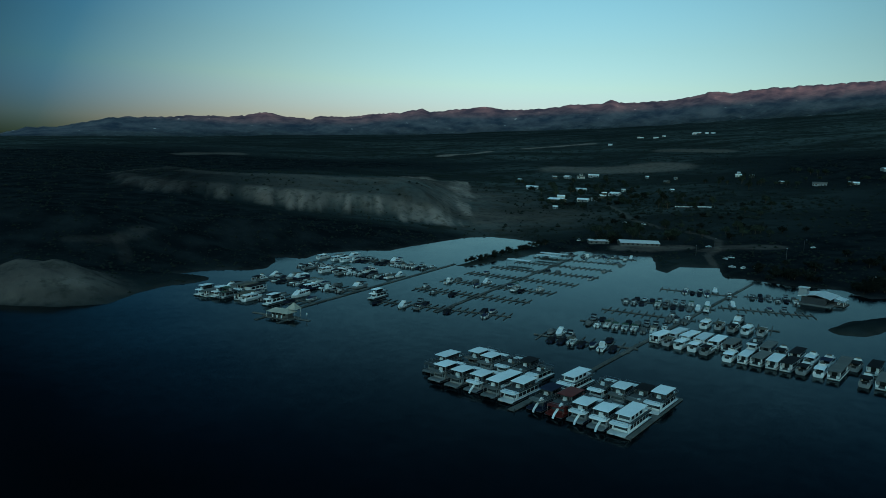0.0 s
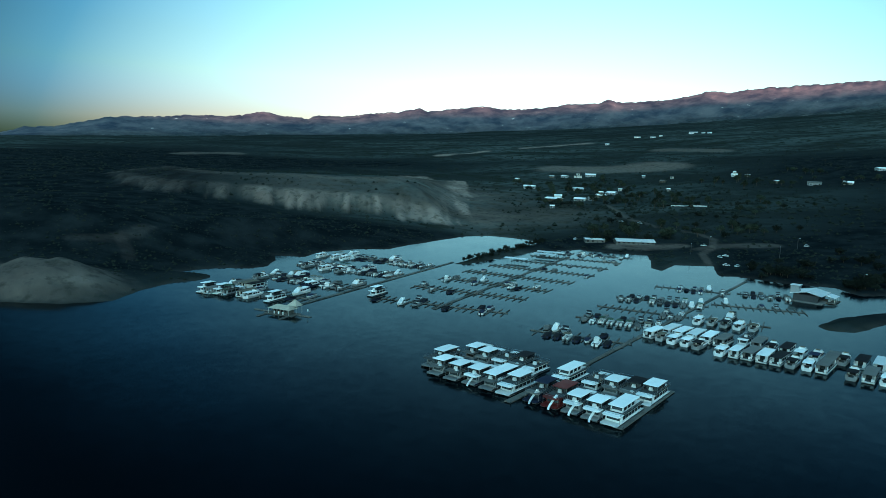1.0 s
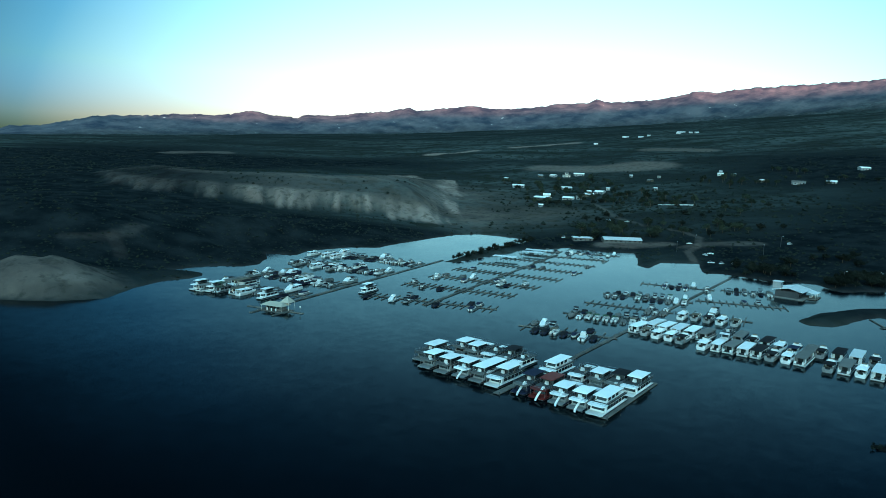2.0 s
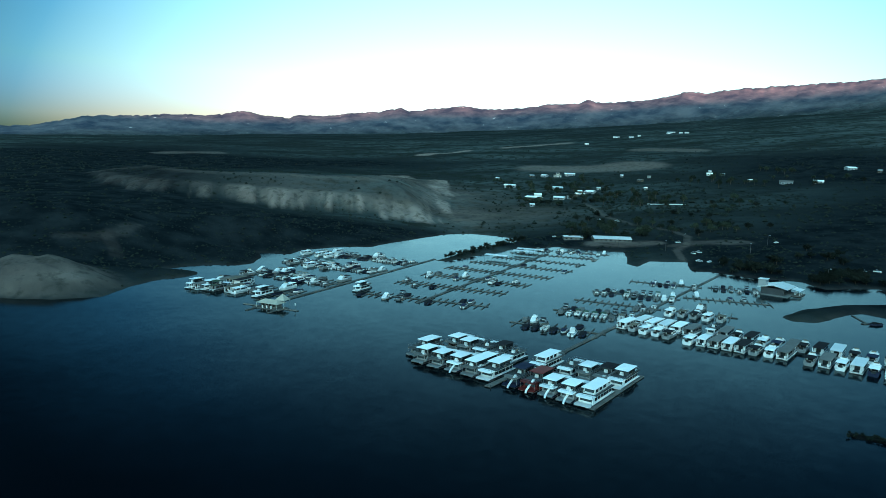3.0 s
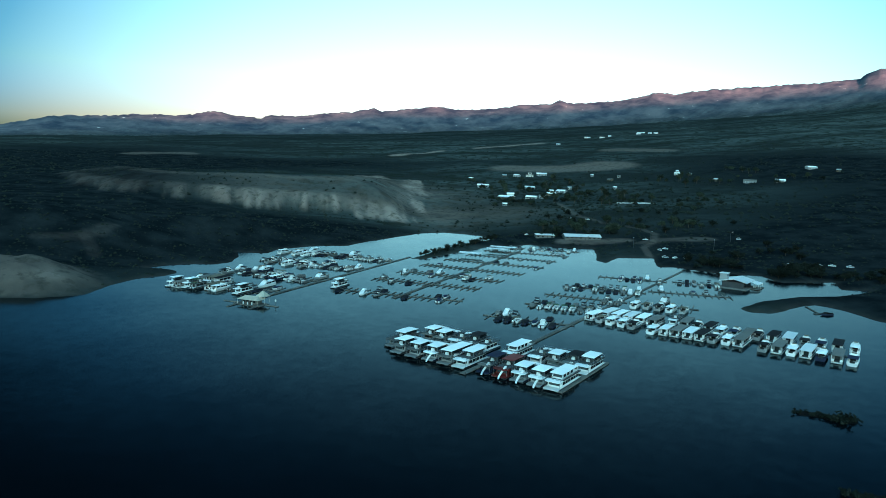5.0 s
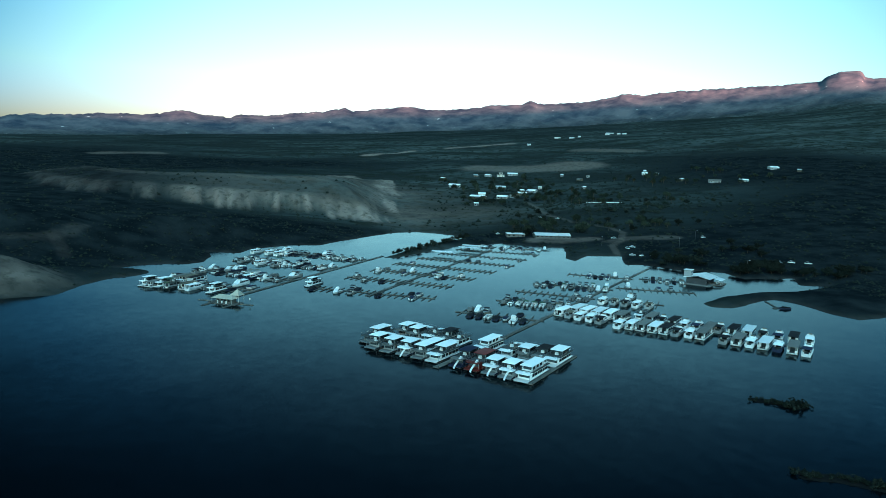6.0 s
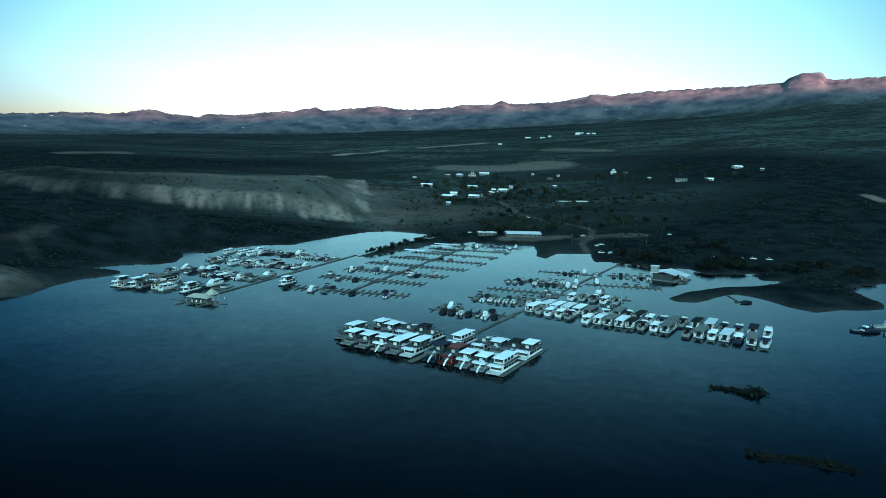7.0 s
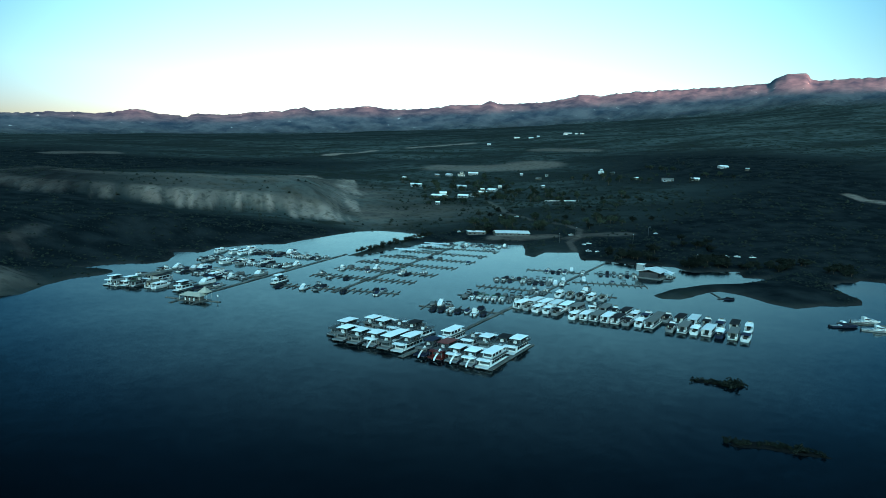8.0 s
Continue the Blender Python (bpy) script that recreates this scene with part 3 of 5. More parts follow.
# ---- small craft ----
def runabout(m, label, L=7.4, W=2.5, hull=None, cover=None, style="open", group=""):
    hull, cover = hull or WHITE, cover or NAVY
    h = thing("motorboat", label, "boat", group, m)
    b, s, w = -L / 2, L / 2, W / 2
    hl = part("hull", loft([(b - 0.1, 0.04, 0.5, 0.7, 1.05), (b + 0.9, w * 0.5, 0.05, 0.4, 1.0), (b + 2.3, w * 0.88, -0.25, 0.15, 0.93), (0, w, -0.35, 0.05, 0.87), (s, w * 0.95, -0.35, 0.05, 0.83)]), hull, h)
    part("stripe", block(-w - 0.015, w + 0.015, -L * 0.2, s - 0.1, 0.5, 0.62), cover, hl)
    if style == "covered":
        bm = loft([(b + 0.5, 0.25, 0.95, 0.98, 1.02), (b + 2.0, w * 0.75, 0.86, 0.95, 1.05), (-0.2, w * 0.8, 0.86, 1.2, 1.62), (s - 1.6, w * 0.85, 0.84, 1.1, 1.3), (s, w * 0.9, 0.82, 0.9, 0.98)])
        part("mooring_cover", bm, cover, h)
    else:
        part("cockpit", block(-w * 0.72, w * 0.72, -L * 0.08, s - 0.35, 0.7, 0.9), GREY, h)
        part("windscreen", prism([(-L * 0.16, 0.9), (-L * 0.04, 1.5), (-L * 0.02, 1.5), (-L * 0.13, 0.9)], -w * 0.8, w * 0.8), DARKGLASS, h)
        for y in (0.5, 1.7):
            part("bench_seat", block(-w * 0.6, w * 0.6, y, y + 0.6, 0.88, 1.25, bevel=0.06), WHITE, h)
        if style == "bimini":
            part("bimini_top", prism([(-0.6, 2.2), (0.3, 2.36), (1.4, 2.38), (2.3, 2.22)], -w * 0.88, w * 0.88), cover, h)
            for x in (-w * 0.85, w * 0.85):
                for y in (-0.4, 2.1):
                    part("bimini_pole", bar((x, 0.9, 0.9), (x, y, 2.22), 0.03), ALU, h)
        elif style == "cabin":
            part("cabin", prism([(b + 1.6, 1.0), (b + 2.6, 1.6), (-0.2, 2.4), (1.4, 2.4), (1.4, 0.9), (b + 1.6, 0.9)], -w * 0.72, w * 0.72), hull, h)
            part("side_window", prism([(b + 2.9, 1.62), (-0.1, 2.2), (1.2, 2.2), (1.2, 1.7)], -w * 0.74, w * 0.74), DARKGLASS, h)
            part("flybridge", block(-w * 0.6, w * 0.6, -0.1, 1.6, 2.4, 2.95, top=0.1), WHITE, h)
    part("outboard_motor", block(-0.22, 0.22, s - 0.02, s + 0.5, -0.2, 1.3, top=0.07), RUBBER, h)
    return h


def pontoon_boat(m, label, L=7.6, W=2.5, cover=None, group=""):
    cover = cover or TANC
    h = thing("pontoon_boat", label, "boat", group, m)
    b, s, w = -L / 2, L / 2, W / 2
    for x in (-w + 0.4, w - 0.4):
        part("pontoon", prism([(b + 0.8, -0.25), (b, 0.3), (b + 0.3, 0.45), (s, 0.45), (s, -0.25)], x - 0.32, x + 0.32), ALU, h)
    part("deck", block(-w, w, b + 0.3, s - 0.2, 0.45, 0.6), GREY, h)
    for x in (-w + 0.03, w - 0.03):
        part("side_panel", block(x - 0.03, x + 0.03, b + 0.6, s - 0.4, 0.62, 1.3), WHITE, h)
    for y in (b + 0.6, s - 0.4):
        part("end_panel", block(-w + 0.06, w - 0.06, y - 0.03, y + 0.03, 0.62, 1.3), WHITE, h)
    for x in (-w * 0.6, w * 0.6):
        part("bench_seat", block(x - 0.35, x + 0.35, -0.4, s - 0.9, 0.6, 1.05, bevel=0.06), WHITE, h)
    part("bimini_top", prism([(-1.0, 2.5), (0.2, 2.66), (1.6, 2.66), (2.8, 2.5)], -w, w), cover, h)
    for x in (-w + 0.08, w - 0.08):
        for y in (-0.9, 2.7):
            part("bimini_pole", bar((x, y * 0.5 + 0.4, 1.3), (x, y, 2.52), 0.03), ALU, h)
    part("outboard_motor", block(-0.22, 0.22, s - 0.2, s + 0.4, -0.2, 1.3, top=0.07), RUBBER, h)
    return h


def cruiser(m, label, L=13.0, W=3.7, hull=None, canopy=None, fly=True, group=""):
    """A broad cabin cruiser, its open stern cockpit towards -y."""
    hull, canopy = hull or WHITE, canopy or ROOFW
    h = thing("cabin_cruiser", label, "boat", group, m)
    a, b, w = -L / 2, L / 2, W / 2
    part("hull", loft([(a, w * 0.94, -0.3, 0.1, 1.15), (a + L * 0.4, w, -0.4, 0.1, 1.2), (a + L * 0.7, w * 0.92, -0.4, 0.2, 1.3), (b - 1.2, w * 0.45, -0.1, 0.5, 1.45), (b, 0.05, 0.6, 1.0, 1.55)]), hull, h)
    part("cockpit_floor", block(-w * 0.7, w * 0.7, a + 0.3, a + 3.6, 1.16, 1.22), DARKDECK, h)
    for x in (-w * 0.8, w * 0.8):
        part("coaming", block(x - 0.16, x + 0.16, a + 0.05, a + 3.7, 1.15, 1.85, bevel=0.06), hull, h)
        part("transom_panel", block(x * 0.78 - 0.42, x * 0.78 + 0.42, a - 0.02, a + 0.22, 0.5, 1.8, bevel=0.05), hull, h)
    c0, c1, cw = a + 3.8, b - 3.0, w * 0.8
    cabin = part("cabin", prism([(c0, 1.15), (c0, 2.75), (c1 - 1.6, 2.75), (c1 + 0.4, 1.4), (c1 + 0.4, 1.15)], -cw, cw), WHITE, h)
    part("aft_door", block(-cw * 0.6, cw * 0.6, c0 - 0.05, c0, 1.25, 2.55), DARKGLASS, cabin)
    st = (c1 - 1.6 - c0) / 3
    for x in (-cw, cw):
        for k in range(3):
            part("window", block(x - 0.03, x + 0.03, c0 + st * k + 0.2, c0 + st * (k + 1) - 0.1, 1.75, 2.45), DARKGLASS, cabin)
    part("canopy", prism([(a + 0.4, 2.72), (a + 1.0, 2.88), (c0 + 1.6, 2.92), (c0 + 2.2, 2.8)], -w * 0.88, w * 0.88), canopy, h)
    for x in (-w * 0.8, w * 0.8):
        part("canopy_pole", bar((x, a + 0.6, 1.8), (x, a + 0.6, 2.75), 0.04), ALU, h)
    if fly:
        part("flybridge", block(-cw * 0.8, cw * 0.8, c0 + 2.4, c1 - 2.0, 2.78, 3.4, top=0.15), WHITE, h)
        part("flybridge_seat", block(-cw * 0.5, cw * 0.5, c0 + 2.8, c0 + 3.6, 3.3, 3.75, bevel=0.06), TANC, h)
    part("bow_rail", bar((-w * 0.5, b - 2.4, 2.0), (0, b - 0.1, 2.1), 0.04, bar((w * 0.5, b - 2.4, 2.0), (0, b - 0.1, 2.1), 0.04)), ALU, h)
    return h


def box_houseboat(m, label, L=14.0, W=3.8, roof=None, cab=None, group=""):
    """A plain one-storey houseboat under one long roof, its open porch towards -y."""
    roof, cab = roof or ROOFW, cab or WHITE
    h = thing("houseboat", label, "houseboat", group, m)
    a, b, w = -L / 2, L / 2, W / 2
    part("hull", prism([(a + 1.3, -0.4), (a, 0.35), (a - 0.1, 0.75), (b, 0.75), (b, -0.4)], -w + 0.1, w - 0.1), WHITE, h)
    part("deck", block(-w, w, a - 0.1, b, 0.76, 0.86, bevel=0.03), DARKDECK, h)
    cabin = part("cabin", block(-w + 0.2, w - 0.2, a + 2.3, b - 1.0, 0.86, 2.85), cab, h)
    part("porch_door", block(-w * 0.42, w * 0.42, a + 2.24, a + 2.3, 0.9, 2.6), DARKGLASS, cabin)
    st = (L - 4.2) / 3
    pane = mesh_of(block(-0.03, 0.03, -st * 0.43, st * 0.43, 1.45, 2.45), "window", DARKGLASS)
    for x in (-w + 0.2, w - 0.2):
        for k in range(3):
            o = part("window", pane, None, cabin)
            o.location = (x, a + 2.7 + st * (k + 0.5), 0)
    mid = 0.5
    part("roof", prism([(a + 0.5, 2.86), (a + 0.5, 2.98), (mid, 3.1), (b - 0.3, 2.98), (b - 0.3, 2.86)], -w - 0.05, w + 0.05), roof, h)
    for x in (-w + 0.1, w - 0.1):
        part("porch_post", block(x - 0.09, x + 0.09, a + 0.55, a + 0.75, 0.86, 2.86), WHITE, h)
        part("porch_panel", block(x * 0.72 - 0.4, x * 0.72 + 0.4, a - 0.05, a + 0.02, 0.86, 1.8, bevel=0.02), WHITE, h)
        part("side_rail", block(x - 0.04, x + 0.04, a + 0.05, a + 2.2, 1.55, 1.75), WHITE, h)
    part("outboard_motor", block(-0.3, 0.3, b + 0.02, b + 0.6, -0.2, 1.2, top=0.08), RUBBER, h)
    return h


BOXES = [
    dict(label="one-storey houseboat with a long white roof"),
    dict(label="one-storey houseboat with a dark grey roof", roof=TAUPE, cab=GREY, L=14.5),
    dict(label="one-storey houseboat with a black canvas roof", roof=BLACK, L=13.5, W=3.6),
    dict(label="one-storey houseboat with a pale metal roof", roof=METALROOF, L=15.0, W=4.0),
    dict(label="cream one-storey houseboat with a tan roof", roof=TANC, cab=CREAM, L=12.5, W=3.7),
    dict(label="small white one-storey houseboat with a short roof", L=10.5, W=3.3),
]
CRUISERS = [
    dict(label="white cabin cruiser with a pale stern canopy"),
    dict(label="grey-hulled cabin cruiser with a black stern canopy", hull=GREY, canopy=BLACK, L=12.0),
    dict(label="white cabin cruiser with a navy stern canopy", canopy=NAVY, L=14.0, W=3.9),
    dict(label="cream-canopied cabin cruiser with low cabin", hull=LGREY, canopy=TANC, fly=False, L=11.5, W=3.5),
    dict(label="dark-hulled cabin cruiser with white cabin", hull=NAVY, canopy=ROOFW, L=12.5),
]
# LGREY and GREY sides partly put shade into the cabin and hull colours
HOUSEBOATS = [
    dict(label="white houseboat with a long pale hardtop, moored at a dock", L=17, W=4.9, top="half"),
    dict(label="white two-storey houseboat with dark windows, moored at a dock", L=18, W=5.0, top="cabin"),
    dict(label="white houseboat with a raised hardtop, moored at a dock", L=16, W=4.8, cab=LGREY, hull=GREY, fore=TAUPE, top="fore"),
    dict(label="white houseboat with hardtop and curved water slide", L=16, W=4.8, cab=LGREY, hull=GREY, top="fore", slide=True, band=NAVY),
    dict(label="houseboat with a white fore roof and open dark upper deck", L=15.5, hull=GREY, top="open"),
    dict(label="houseboat with a black canvas top and white rails", L=15.5, cab=GREY, hull=GREY, top="half", cover=BLACK, fore=TAUPE, band=NAVY),
    dict(label="maroon houseboat with a white water slide", L=17, W=4.9, hull=MAROON, cab=MAROON, band=MAROON, top="half", cover=MAROON, fore=MAROON, slide=True),
    dict(label="dark navy houseboat with a white water slide", L=16, hull=NAVY, cab=NAVY, band=NAVY, top="half", cover=NAVY, fore=TAUPE, slide=True),
    dict(label="small houseboat with pale roof, moored at a dock", L=14.5, W=3.6, top="fore"),
    dict(label="small grey houseboat with dark canvas top", L=13.8, W=3.5, cab=GREY, top="half", cover=GREENC),
    dict(label="small white houseboat with flat open roof", L=14, W=3.6, top="open", lounge=False),
    dict(label="small cream houseboat with full-length white roof", L=13.5, W=3.5, cab=CREAM, top="long", lounge=False),
    dict(label="grey-sided houseboat under one long flat white roof", L=17, W=4.8, cab=GREY, hull=GREY, fore=TAUPE, top="long", lounge=False),
    dict(label="dark-hulled houseboat with a white hardtop aft", L=17.5, W=4.8, cab=GREY, hull=GREY, fore=DARKDECK, top="half", band=BLACK),
]
SMALL = [
    (runabout, dict(label="white motorboat under a navy mooring cover", style="covered")),
    (runabout, dict(label="white motorboat with dark bimini top", style="bimini", cover=BLACK)),
    (runabout, dict(label="white cabin cruiser with dark side windows", L=9.2, W=3.0, style="cabin")),
    (runabout, dict(label="dark motorboat under a black mooring cover", hull=NAVY, cover=BLACK, style="covered")),
    (pontoon_boat, dict(label="pontoon boat with a tan bimini top")),
    (runabout, dict(label="open white motorboat with grey cockpit", style="open")),
    (pontoon_boat, dict(label="pontoon boat with a dark green bimini top", cover=GREENC)),
    (runabout, dict(label="grey motorboat under a taupe mooring cover", hull=GREY, cover=TAUPE, style="covered", L=8.0)),
    (runabout, dict(label="dark motorboat with a white fore deck and black bimini", hull=GREY, cover=BLACK, style="bimini", L=8.2, W=2.7)),
]
made = {}


def moor(kind, k, x, y, heading, group, mirror=False):
    """A boat of a kind with its stern-ward axis along heading degrees from +x."""
    m = pose(x, y, 0, 0, 0, heading - 90 + (180 if mirror else 0))
    key = (kind, k, group)
    if key not in made:
        if kind == "house":
            made[key] = houseboat(m, group=group, **HOUSEBOATS[k])
        elif kind == "box":
            made[key] = box_houseboat(m, group=group, **BOXES[k])
        elif kind == "cruiser":
            made[key] = cruiser(m, group=group, **CRUISERS[k])
        else:
            f, a = SMALL[k]
            made[key] = f(m, group=group, **a)
        return made[key]
    return copy_thing(made[key], m)


# ---- docks ----
def dock(p, q, label, width=1.8, fingers=(), f_len=8.0, f_width=0.4, piles=True):
    """A floating walkway from p to q; fingers: (metres along, side) of each slip finger, side +1 to the left."""
    p, q = Vector((*p, 0)), Vector((*q, 0))
    L = (q - p).length
    ang = math.degrees(math.atan2(q.y - p.y, q.x - p.x))
    d = thing("dock", label, "dock", m=pose(p.x, p.y, 0, 0, 0, ang))
    n = max(1, round(L / 7.5))
    sec = mesh_of(block(0.06, L / n - 0.06, -width / 2, width / 2, 0.12, 0.42, bevel=0.04, bm=block(0.5, L / n - 0.5, -width / 2 + 0.12, width / 2 - 0.12, -0.3, 0.11)), "walkway_section", PLANK)
    for k in range(n):
        o = part("walkway_section", sec, None, d)
        o.location.x = k * L / n
    if fingers:
        fm = mesh_of(block(-f_width / 2, f_width / 2, width / 2 + 0.02, width / 2 + f_len, 0.05, 0.38, bevel=0.04), "finger", PLANK)
        for a, side in fingers:
            o = part("finger", fm, None, d)
            o.location.x, o.rotation_euler.z = a, 0 if side > 0 else math.pi
    if piles:
        pm = mesh_of(bar((0, 0, -3), (0, 0, 1.1), 0.12, sides=7), "mooring_post", STEEL)
        for k in range(0, n + 1, 3):
            o = part("mooring_post", pm, None, d)
            o.location = (k * L / n, (width / 2 + 0.2) * (1 if k % 4 else -1), 0)
    return d


def along(p, q, s, off=0.0):
    """A point s metres from p towards q, off metres to the left."""
    dx, dy = q[0] - p[0], q[1] - p[1]
    n = math.hypot(dx, dy)
    return p[0] + dx / n * s - dy / n * off, p[1] + dy / n * s + dx / n * off


def length(p, q):
    return math.hypot(q[0] - p[0], q[1] - p[1])


def bearing(p, q):
    return math.degrees(math.atan2(q[1] - p[1], q[0] - p[0]))


rng = random.Random(4)


def row(p, q, label, pitch, f_len, sides, fill, kinds, group, skip=0.0, heading=None):
    """A dock with fingers on the given sides, and boats in some of its slips. fill: share of slips taken, by side."""
    L = length(p, q)
    n = int((L - skip) / pitch)
    dock(p, q, label, 1.0, fingers=[(skip + k * pitch, s) for k in range(n + 1) for s in sides], f_len=f_len)
    for s in sides:
        for k in range(n):
            lo, hi, share = fill[s]
            u = (k + 0.5) / n
            if lo <= u <= hi and rng.random() < share:
                kd, i = rng.choice(kinds)
                blen = {"house": HOUSEBOATS, "cruiser": CRUISERS, "box": BOXES, "small": [q for _, q in SMALL]}[kd][i].get("L", {"small": 7.5, "box": 14.0}.get(kd, 13.0))
                x, y = along(p, q, skip + (k + 0.5) * pitch, s * (1.3 + blen / 2 + rng.uniform(0, 0.6 if kd == "small" else 1.6)))
                moor(kd, i, x, y, (heading or bearing(p, q) + 90) + rng.uniform(-2, 2), group, mirror=(s > 0) != (rng.random() < (0.75 if kd == "small" else 0.12)))


SM = [("small", k) for k in (0, 1, 2, 3, 3, 7, 4, 5, 6, 8, 7, 8)]
HS = [("house", k) for k in (8, 9, 10, 11)]
CR = [("cruiser", k) for k in range(5)]
BX = [("box", k) for k in (1, 2, 4, 1, 3, 0)]

# outer houseboat raft: O is the walkway's outer end, U runs along it to the shore, V to its right
O, UA = (-23.0, 146.8), 48.5
U, V = Vector((math.cos(radians(UA)), math.sin(radians(UA)))), Vector((math.sin(radians(UA)), -math.cos(radians(UA))))


def raft(v, u):
    return O[0] + V.x * v + U.x * u, O[1] + V.y * v + U.y * u


G1 = "houseboats of the outer raft"
FRONT = [(-36.6, 13, 18.5), (-30.2, 2, 12.6), (-23.4, 2, 12.0), (-16.8, 3, 12.5), (-10.4, 12, 12.6), (-4.4, 0, 12.4),
         (4.6, 7, 12.0), (10.6, 6, 12.2), (16.8, 3, 11.6), (22.9, 3, 11.0), (28.6, 1, 11.8)]
BACK = [(-31.6, 2, 32.5), (-25.6, 2, 31.0), (-19.6, 4, 31.5), (-13.8, 5, 31.5), (-8.2, 10, 30), (3.6, 1, 31.0), (12.6, 4, 31), (18.9, 2, 31.5), (24.4, 5, 31), (29.2, 0, 32.5)]
for v, k, u in FRONT:
    moor("house", k, *raft(v, u), UA, G1)
for v, k, u in BACK:
    moor("house", k, *raft(v, u), UA, G1)
dock(raft(0, 0), raft(0, 52), "weathered plank walkway between the moored houseboats", 2.0)
dock(raft(-33, 21.8), raft(-1.4, 21.8), "weathered cross dock between the houseboats", 1.6, piles=False)
dock(raft(1.4, 21.8), raft(29.4, 21.8), "weathered cross dock between the houseboats", 1.6, piles=False)
dock(raft(31.2, 3), raft(31.2, 43), "weathered plank side dock beside the houseboats", 2.2)

# eastern basin: one long walkway and its side docks
W0, W1 = raft(0, 52.2), (168.0, 372.0)
dock(W0, W1, "long weathered plank walkway out to the moorings", 1.5)
G2, G3 = "large boats of the long row", "small boats of the eastern basin"
SHORT = {"B": "box", "C": "cruiser", "H": "house"}
LONG_ROW = [((46.3, 222.3), (58.4, 206.2), "B0 C3 C0 C0 C1", (59.5, 231.5), (74.5, 216.5), "B3 B0 B3 B0 B1"),
            ((63.2, 198.2), (89.5, 178.4), "C0 B5 B1 B0 B2 C1 C0 B1", (83.5, 216.5), (103.5, 193.0), "H10 B1 C1 B2 C0 C2 B1"),
            ((95.3, 171.8), (117.4, 153.1), "C1 B1 C0 B3 C4 B1 C2", (108.0, 193.0), (134.5, 172.3), "C1 B2 B3 C1 C2 B2 C0")]
HX, HY = math.cos(radians(46.5)), math.sin(radians(46.5))
for a, b, fore, c, d, aft in LONG_ROW:
    p, q = (a[0] + 14.4 * HX, a[1] + 14.4 * HY), (b[0] + 14.4 * HX, b[1] + 14.4 * HY)
    dock(p, q, "weathered dock with a long row of houseboats", 1.4, fingers=[(length(p, q) * k / 8, -1) for k in range(9)], f_len=7)
    for (u, v), names, far_side in (((a, b), fore.split(), False), ((c, d), aft.split(), True)):
        for k, w in enumerate(names):
            kd, i = SHORT[w[0]], int(w[1:])
            half = 0 if far_side else {"house": 14.0, "cruiser": CRUISERS[i % 5].get("L", 13.0), "box": BOXES[i % 6].get("L", 14.0)}[kd] / 2
            f, o = k / (len(names) - 1), rng.uniform(-0.6, 0.6) + half
            moor(kd, i, u[0] + (v[0] - u[0]) * f + HX * o, u[1] + (v[1] - u[1]) * f + HY * o, 46.5 + rng.uniform(-2.5, 2.5), G2)
row((36.0, 212.0), (1.0, 232.0), "weathered dock with small boats", 3.9, 7, (-1, 1), {-1: (0, 1, 0.6), 1: (0.1, 1, 0.85)}, SM, G3, skip=2)
row((62.0, 240.85), (27.0, 258.5), "weathered dock with small boats", 3.8, 7, (-1, 1), {-1: (0, 1, 0.85), 1: (0, 1, 0.92)}, SM, G3, skip=2)
row((83.0, 263.5), (111.0, 245.5), "weathered dock with large boats", 5.6, 10, (-1, 1), {-1: (0, 1, 0.98), 1: (0, 1, 0.3)}, CR + BX[:2], G2, skip=2, heading=49)
row((81.0, 262.0), (45.0, 284.0), "weathered dock with mostly empty slips", 3.4, 7, (-1, 1), {-1: (0, 0.3, 0.5), 1: (0, 0.25, 0.8)}, SM, G3, skip=2)
row((103.0, 288.0), (63.0, 309.0), "weathered dock with small boats", 3.8, 7, (-1, 1), {-1: (0, 1, 0.85), 1: (0, 1, 0.92)}, SM, G3, skip=2)
row((108.0, 295.0), (148.0, 279.0), "weathered dock with empty slips", 3.4, 7, (-1, 1), {-1: (0.4, 0.8, 0.1), 1: (0, 1, 0.1)}, SM, G3, skip=2)
row((134.0, 326.0), (98.0, 345.0), "weathered dock with small boats", 3.8, 7, (-1, 1), {-1: (0, 1, 0.7), 1: (0, 1, 0.85)}, SM, G3, skip=2)
row((139.0, 328.0), (164.0, 315.0), "weathered dock with small boats", 4.2, 7, (-1, 1), {-1: (0, 1, 0.8), 1: (0, 1, 0.7)}, SM, G3, skip=2)

